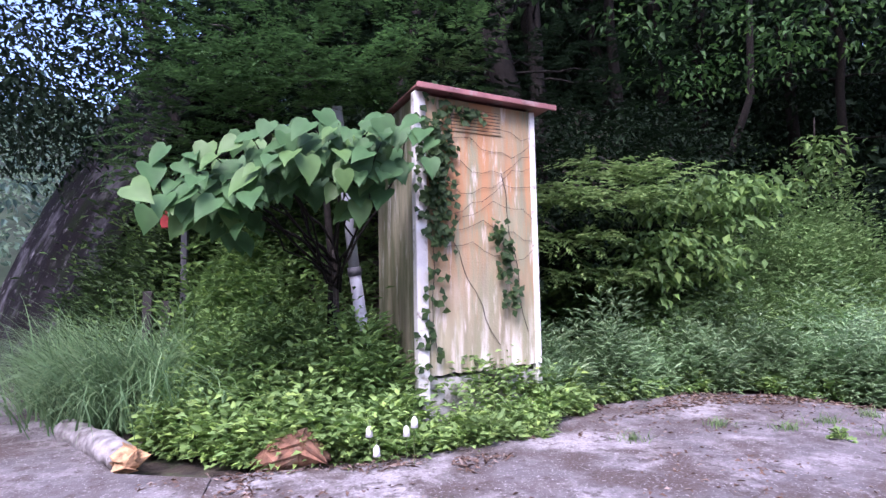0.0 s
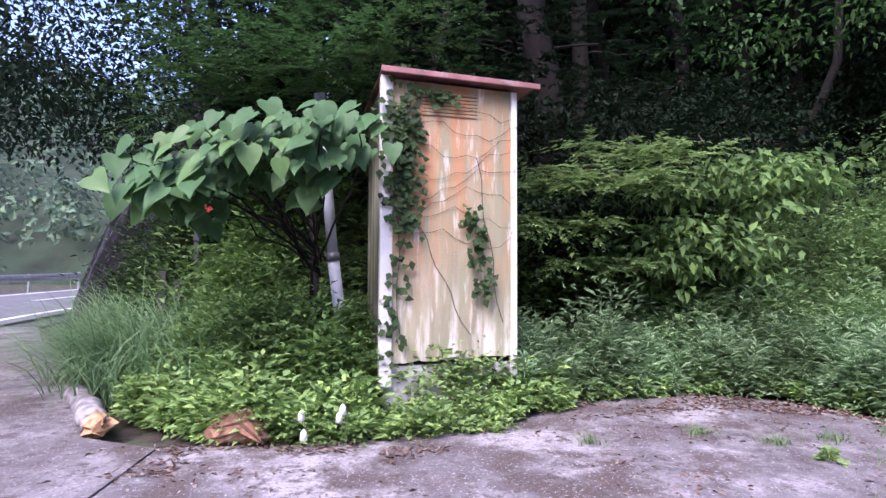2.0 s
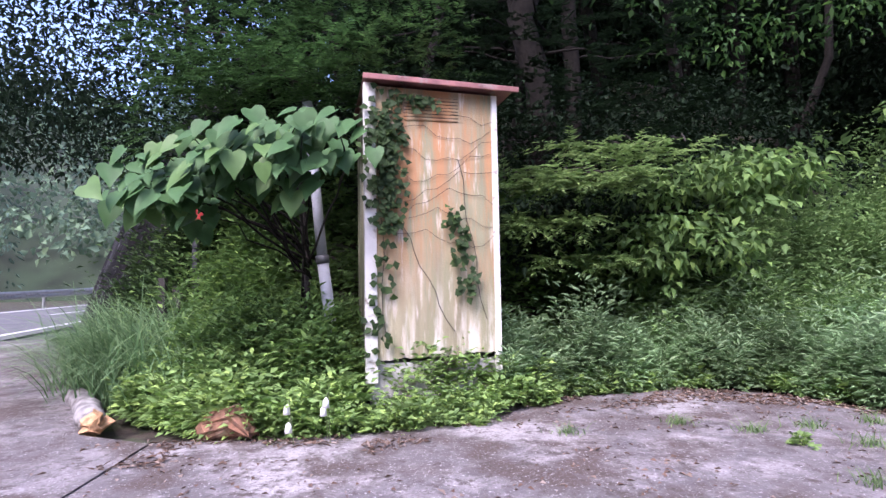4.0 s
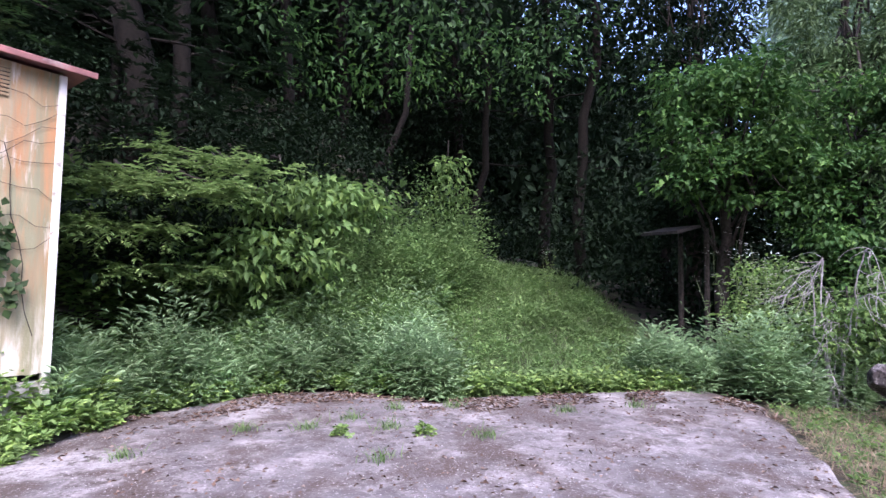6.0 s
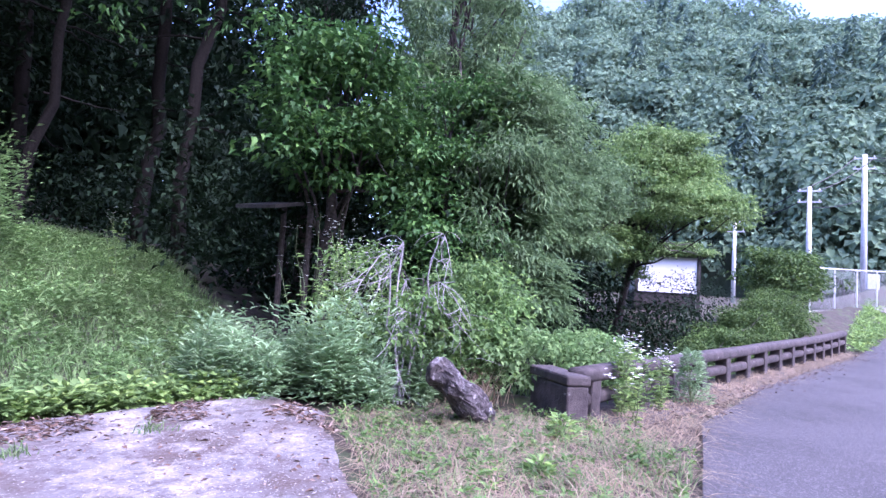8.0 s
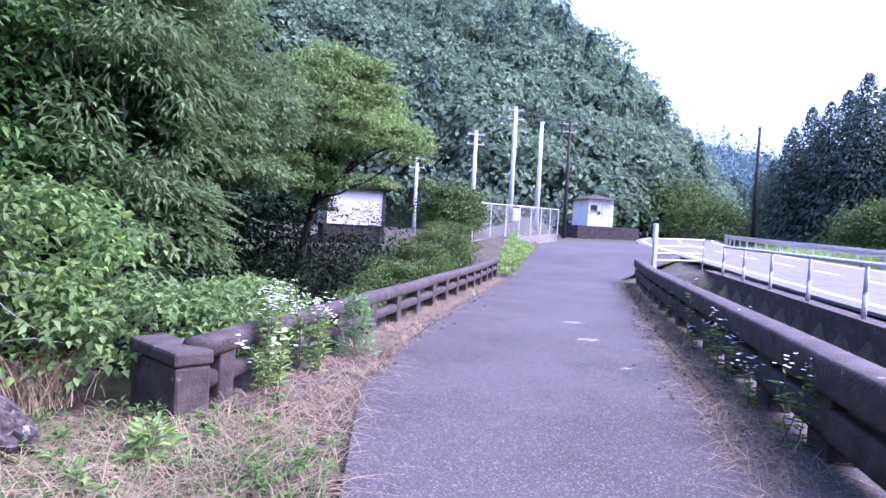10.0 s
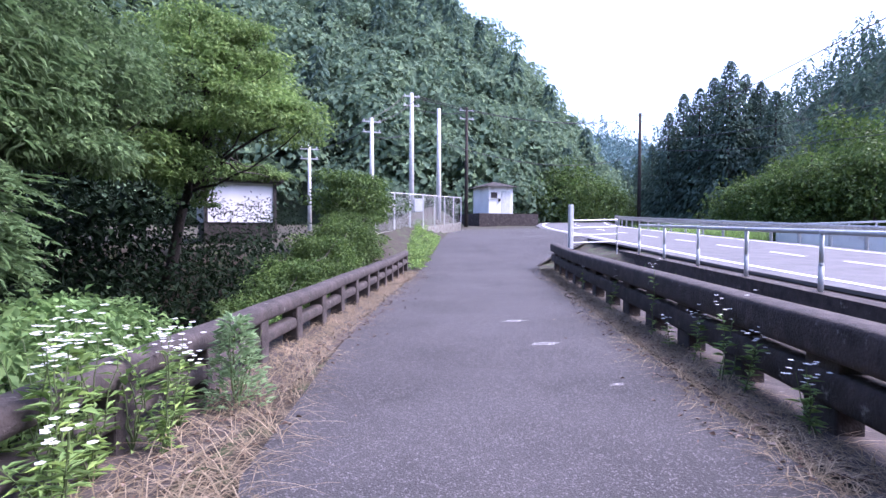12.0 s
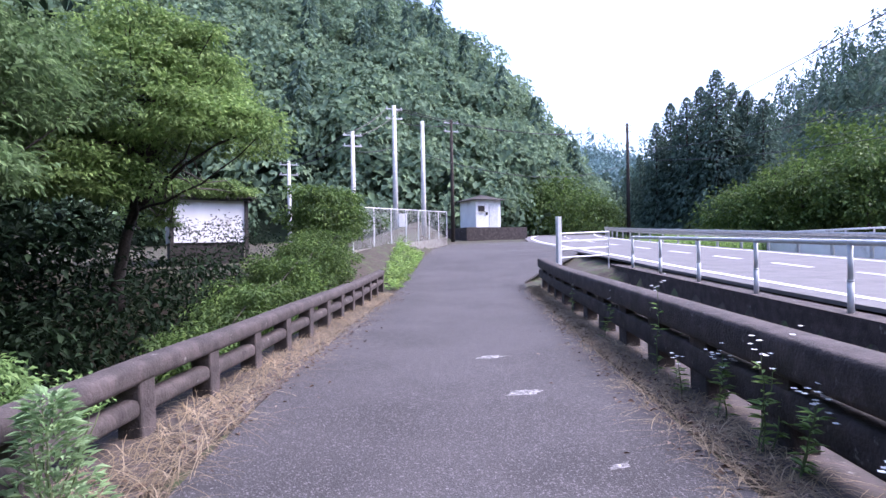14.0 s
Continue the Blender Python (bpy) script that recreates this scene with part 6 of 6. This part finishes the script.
part("mesh", bm, GALV, fen, "wire mesh")
tagged(fen, "pale wire mesh fence on a low concrete wall", "fence")


def pole(x, y, h, r, label, mats, arms=True, z=1.5, lean=0.0):
    th = empty("utility_pole", Matrix.Translation((x, y, z)))
    bm = bmesh.new()
    tube(bm, [(0, 0, -1), (lean, 0, h)], [r, r * 0.65], 12)
    part("shaft", bm, mats, th).data.shade_smooth()
    if arms:
        for zz in (h - 0.25, h - 0.9):
            bm = bmesh.new()
            box(bm, (-0.05, -0.6, zz - 0.04), (0.05, 0.6, zz + 0.04))
            arm = part("crossarm", bm, GALV, th)
            for yy in (-0.5, 0.0, 0.5):
                bm = bmesh.new()
                tube(bm, [(0, yy, zz + 0.03), (0, yy, zz + 0.16)], [0.04, 0.03], 8)
                part("insulator", bm, RAIL_WHITE, arm)
    return tagged(th, label, "utility pole", "utility poles")


P1, P2, P0 = (43.3, -12.2), (42.6, -14.0), (40.3, -8.6)
pole(*P1, 9.3, 0.2, "tall pale concrete utility pole by the yard", POLE_GREY, True, 1.7)
pole(*P2, 8.2, 0.19, "pale concrete utility pole by the yard", POLE_GREY, False, 1.7)
pole(*P0, 6.8, 0.17, "thin grey utility pole behind the yard", POLE_GREY, True, 1.6)
pole(44.0, -5.2, 5.4, 0.15, "short grey utility pole far behind the trees", POLE_GREY, True, 1.6)
pole(46.0, -17.6, 9.0, 0.16, "dark wooden utility pole beside the hut", BARK, True, 2.0)
pole(55.5, -42.7, 12.3, 0.22, "dark utility pole across the valley road", BARK, True, 2.2)
# yard box and parked vehicle glimpse are part of the yard
yb = empty("meter_box", Matrix.Translation((42.4, -12.35, 2.6)))
bm = bmesh.new()
box(bm, (-0.25, -0.3, 0), (0.1, 0.3, 0.9), bevel=0.03)
part("box", bm, RAIL_WHITE, yb)
tagged(yb, "pale grey meter box on the pole", "meter box")


def wire(a, b, sag, label="thin dark overhead cable between poles"):
    a, b = Vector(a), Vector(b)
    th = empty("overhead_cable", Matrix.Translation(a))
    bm = bmesh.new()
    n = 14
    tube(bm, [(b - a) * (i / n) - Vector((0, 0, sag * 4 * (i / n) * (1 - i / n))) for i in range(n + 1)], [0.026] * (n + 1), 5)
    part("cable", bm, CABLE, th)
    return tagged(th, label, "cable", "overhead cables")


for dy in (-0.5, 0.5):
    wire((43.3, -12.2 + dy, 10.8), (40.3, -8.6 + dy, 8.2), 0.25)
    wire((40.3, -8.6 + dy, 8.2), (44.0, -5.2 + dy, 6.8), 0.3)
    wire((43.3, -12.2 + dy, 10.8), (55.5, -42.7 + dy, 14.0), 1.2)
wire((43.3, -12.2, 9.9), (46, -17.6, 10.6), 0.2)
wire((40.3, -8.6, 7.2), (43.3, -12.2, 8.2), 0.2)
wire((42.6, -14.0, 7.6), (55.5, -42.7, 10.0), 1.5)
wire((55.5, -42.7, 11.6), (-20.0, -0.3, 7.0), 0.5)
wire((55.5, -42.7, 11.5), (8.0, -30.0, 9.0), 1.4)
wire((55.5, -42.7, 10.5), (8.0, -32.0, 7.0), 1.4)

hut = empty("roadside_hut", Matrix.Translation((47.2, -22.4, 2.75)) @ Matrix.Rotation(radians(2), 4, "Z"))
bm = bmesh.new()
box(bm, (0, 0, 0), (2.9, 2.3, 2.3), bevel=0.02)
part("wall", bm, HOUSE_WHITE, hut, "white plaster wall")
bm = bmesh.new()
vs = [bm.verts.new(p) for p in ((-0.35, -0.35, 2.25), (3.25, -0.35, 2.25), (3.25, 2.65, 2.25), (-0.35, 2.65, 2.25), (1.2, 1.15, 2.75), (1.8, 1.15, 2.75))]
for f in ((0, 1, 5, 4), (1, 2, 5), (2, 3, 4, 5), (3, 0, 4), (0, 3, 2, 1)):
    bm.faces.new([vs[i] for i in f])
part("roof", bm, DARK_WOOD, hut, "dark hipped roof")
for (x0, y0, z0, x1, y1, z1), nm, mt in (((-0.03, 0.25, 0.0, 0.02, 1.1, 1.9), "door", RAIL_WHITE), ((-0.03, 1.5, 1.3, 0.02, 2.1, 1.75), "window", DARK_WOOD), ((-0.12, 1.25, 1.0, -0.002, 1.4, 1.25), "meter", DARK_WOOD)):
    bm = bmesh.new()
    box(bm, (x0, y0, z0), (x1, y1, z1), bevel=0.01)
    made = part(nm, bm, mt, hut)
    if nm == "door":
        bm = bmesh.new()
        box(bm, (-0.07, 0.92, 0.9), (-0.031, 1.0, 1.02), bevel=0.008)
        part("door_handle", bm, GALV, made)
    if nm == "window":
        bm = bmesh.new()
        box(bm, (-0.1, 1.45, 1.24), (-0.031, 2.15, 1.29), bevel=0.005)
        part("window_sill", bm, FOOTING, made)
bm = bmesh.new()
box(bm, (-0.5, -2.2, -1.2), (3.6, 3.4, -0.01))
part("plinth", bm, DARK_CONCRETE, hut, "dark concrete plinth")
tagged(hut, "small white roadside hut with a dark hipped roof", "hut")

# far side of the valley road: white wall, steps rail, tall grass
ww = empty("white_parapet", Matrix.Translation((25, -30, 0.4)) @ Matrix.Rotation(radians(-26), 4, "Z"))
bm = bmesh.new()
box(bm, (-16, -0.15, -0.5), (7, 0.15, 1.0), bevel=0.03)
part("wall", bm, HOUSE_WHITE, ww)
bm = bmesh.new()
tube(bm, [(-16, 0, 1.35), (7, 0, 1.35)], [0.05, 0.05], 8)
part("rail", bm, RAIL_WHITE, ww)
for k in range(12):
    bm = bmesh.new()
    tube(bm, [(-16 + 2 * k, 0, 1.0), (-16 + 2 * k, 0, 1.35)], [0.04, 0.04], 8)
    part("post", bm, RAIL_WHITE, ww)
tagged(ww, "low white concrete parapet with a pipe rail", "parapet")
g = np.random.default_rng(401)
x, y = scatter(g, 5200, [(31, -27), (46, -33.5), (50, -40), (40, -37), (30, -31)])
blades("roadside_tall_grass", x, y, np.full(len(x), 0.6), g.uniform(1.0, 2.2, len(x)), g.uniform(0.03, 0.05, len(x)), LEAF_LIGHT, g, "tall bright green grass beyond the guardrail", seg=3, arch=0.4)

# ---- distant woods and hills ----
def hill(name, pts, material, label):
    """A ridge: rows of (deg, distance, height) from the near foot to the crest."""
    rows = []
    degs = np.linspace(pts[0][0], pts[-1][0], 60)
    p = np.array(pts, float)
    for t in np.linspace(0, 1, 14):
        row = []
        for dg in degs:
            near = np.interp(dg, p[:, 0], p[:, 1])
            far = np.interp(dg, p[:, 0], p[:, 2])
            h = np.interp(dg, p[:, 0], p[:, 3])
            d = near + (far - near) * t
            x, y = bearing(dg, d)
            row.append((x, y, h * t**0.85 + 1.2 * (noise.noise((x * 0.06, y * 0.06, 0))) * min(1, t * 4) - 0.8 * (t == 0)))
        rows.append(row)
    v = [q for r in rows for q in r]
    n = len(degs)
    f = [(i * n + j, i * n + j + 1, (i + 1) * n + j + 1, (i + 1) * n + j) for i in range(13) for j in range(n - 1)]
    ob = mesh_ob(name, v, f, material, smooth=True)
    tagged(ob, label, "hill", kind="structure")
    return np.array(rows)


def woods(name, rows, n, size, seed, mats, label, conifer=0.4, per=70, tmin=0.0):
    """Crowns over a hill, in one mass for each kind of tree."""
    g = np.random.default_rng(seed)
    for kind, mt in enumerate(mats):
        k = int(n * ((1 - conifer) if kind == 0 else conifer))
        a, b = g.uniform(tmin, 0.999, k) * (rows.shape[0] - 1), g.random(k) * (rows.shape[1] - 1)
        i, j = a.astype(int), b.astype(int)
        i, j = np.minimum(i, rows.shape[0] - 2), np.minimum(j, rows.shape[1] - 2)
        fa, fb = (a - i)[:, None], (b - j)[:, None]
        c = rows[i, j] * (1 - fa) * (1 - fb) + rows[i + 1, j] * fa * (1 - fb) + rows[i, j + 1] * (1 - fa) * fb + rows[i + 1, j + 1] * fa * fb
        s = size * g.uniform(0.6, 1.4, k)
        d = unit(g.normal(size=(k, per, 3)))
        d[..., 2] = np.abs(d[..., 2]) * 1.0 - 0.15
        if kind == 0:
            pos = c[:, None] + d * s[:, None, None] * np.array((0.55, 0.55, 0.5)) * g.uniform(0.85, 1.03, (k, per, 1)) * (1 + 0.16 * np.sin(d[..., :1] * 6 + s[:, None, None]) * np.cos(d[..., 1:2] * 5)) + np.array((0, 0, 1.0)) * s[:, None, None] * 0.5
            way = np.cross(d, g.normal(size=d.shape)) + d * 0.25
            facing = d + np.array((0, 0, 0.35)) + g.normal(size=d.shape) * 0.4
        else:
            t = g.random((k, per))
            az = g.random((k, per)) * 6.28
            r = (1 - t) * 0.3 * g.uniform(0.6, 1, (k, per))
            pos = c[:, None] + s[:, None, None] * np.stack([np.cos(az) * r, np.sin(az) * r, t * 1.7], -1)
            way = np.stack([np.cos(az), np.sin(az), -0.5 + 0 * az], -1)
            facing = np.stack([np.cos(az) * 0.5, np.sin(az) * 0.5, 1 + 0 * az], -1) + g.normal(size=way.shape) * 0.4
        m = k * per
        sz = np.repeat(s, per) * g.uniform(0.7, 1.3, m)
        wf = (0.095, 0.065) if kind == 0 else (0.14, 0.045)
        ob = leaves(name + ("_broadleaf" if kind == 0 else "_conifer"), pos.reshape(-1, 3), way.reshape(-1, 3), facing.reshape(-1, 3), sz * wf[0], sz * wf[1], mt)
        tagged(ob, label, "woods", kind="stuff")


r1 = hill("backdrop_hill_near", [(-48, 55, 115, 62), (-20, 52, 115, 58), (-6, 50, 110, 47), (0, 52, 105, 39), (4, 55, 100, 34), (8, 58, 95, 25), (11, 62, 92, 16), (14, 70, 90, 8), (16.5, 76, 88, 2)], HILL_SOIL, "steep wooded hillside above the yard")
# Woods on every slope get their haze from the leaf colours.
woods("hillside_woods", r1, 1150, 6.0, 501, (LEAF_FAR_HAZE, LEAF_FAR_DARK_HAZE), "mixed green woods on the steep hillside", 0.06, 270)
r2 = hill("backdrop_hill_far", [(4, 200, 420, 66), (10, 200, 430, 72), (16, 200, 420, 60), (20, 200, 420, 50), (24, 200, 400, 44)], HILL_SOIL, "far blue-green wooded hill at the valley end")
woods("far_woods", r2, 900, 13, 502, (LEAF_BLUE_HAZE, LEAF_BLUE_HAZE), "far woods with haze painted into the leaf colour", 0.3, 60)
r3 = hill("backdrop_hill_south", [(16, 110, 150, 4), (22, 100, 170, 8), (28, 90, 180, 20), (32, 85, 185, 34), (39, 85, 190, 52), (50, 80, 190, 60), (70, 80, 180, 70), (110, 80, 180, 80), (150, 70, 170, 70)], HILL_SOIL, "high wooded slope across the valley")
woods("south_woods", r3, 1700, 6.5, 503, (LEAF_FAR_DARK_HAZE, LEAF_CEDAR_HAZE), "dark conifer woods on the far slope", 0.85, 110)
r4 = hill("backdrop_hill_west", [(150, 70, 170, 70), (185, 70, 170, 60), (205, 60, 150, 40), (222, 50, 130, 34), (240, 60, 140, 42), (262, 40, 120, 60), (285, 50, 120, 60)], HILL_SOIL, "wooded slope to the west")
woods("west_woods", r4, 1200, 6.0, 504, (LEAF_FAR_HAZE, LEAF_FAR_DARK_HAZE), "green woods on the western slope", 0.3, 70)


def far_tree(dist, deg, h, seed, kind, label, z=1.0):
    """A single tree across the valley: trunk and a ragged crown."""
    g = np.random.default_rng(seed)
    x, y = bearing(deg, dist)
    th = empty("valley_tree", Matrix.Translation((x, y, z)))
    bm = bmesh.new()
    tube(bm, [(0, 0, -2), (0, 0, h * 0.95)], [0.25, 0.04], 8)
    part("trunk", bm, BARK, th)
    m = 5000
    t = g.random(m) ** 1.15
    az = g.random(m) * 6.28
    if kind == "conifer":
        r = ((1 - t) ** 0.65 * h * 0.24 * (0.85 + 0.2 * np.sin(t * 23 + 4 * az + seed)) + 0.02) * g.uniform(0.3, 1.1, m)
        p = np.stack([np.cos(az) * r, np.sin(az) * r, h * (0.06 + 0.94 * t)], -1)
        w = np.stack([np.cos(az), np.sin(az), -0.6 + 0 * az], -1)
        # Crown green has valley haze painted in.
        leaves("crown", p, w, np.array((0, 0, 1.0)) + g.normal(size=p.shape) * 0.3, h * 0.034 * (1.25 - t), h * 0.013, LEAF_CEDAR_HAZE, th)
    else:
        c = shell(g, 80, (0, 0, h * 0.5), (h * 0.5, h * 0.5, h * 0.42), -0.9)
        b, w, u = clump_leaves(g, c, h * 0.13, 60, 0.2)
        leaves("crown", b, w, u, h * 0.04, h * 0.024, LEAF_BUSH, th)
    return tagged(th, label, "tree")


for k, (dg, d, h) in enumerate([(22.3, 68, 15), (23.6, 70, 17.5), (25.0, 66, 17), (26.2, 68, 18.5), (27.5, 64, 19), (28.8, 66, 18), (30.0, 66, 17), (31.2, 62, 15), (24.3, 75, 16), (27.0, 75, 19), (29.5, 76, 18), (20.8, 78, 13), (19.6, 82, 11), (18.6, 86, 10)]):
    far_tree(d, dg, h, 600 + k, "conifer", "tall dark cedar across the valley road", 0.0)
for k, (dg, d, h) in enumerate([(29.5, 48, 6), (32.0, 46, 6.5), (34.0, 46, 7), (36.0, 48, 7.5), (38.5, 44, 7.5), (37.0, 54, 10.5), (41, 46, 9), (44, 46, 8), (13.5, 62, 9), (15.2, 66, 8), (12, 60, 8), (16.6, 74, 7)]):
    far_tree(d, dg, h, 640 + k, "broad", "rounded green broadleaf tree beside the valley road", 0.0)
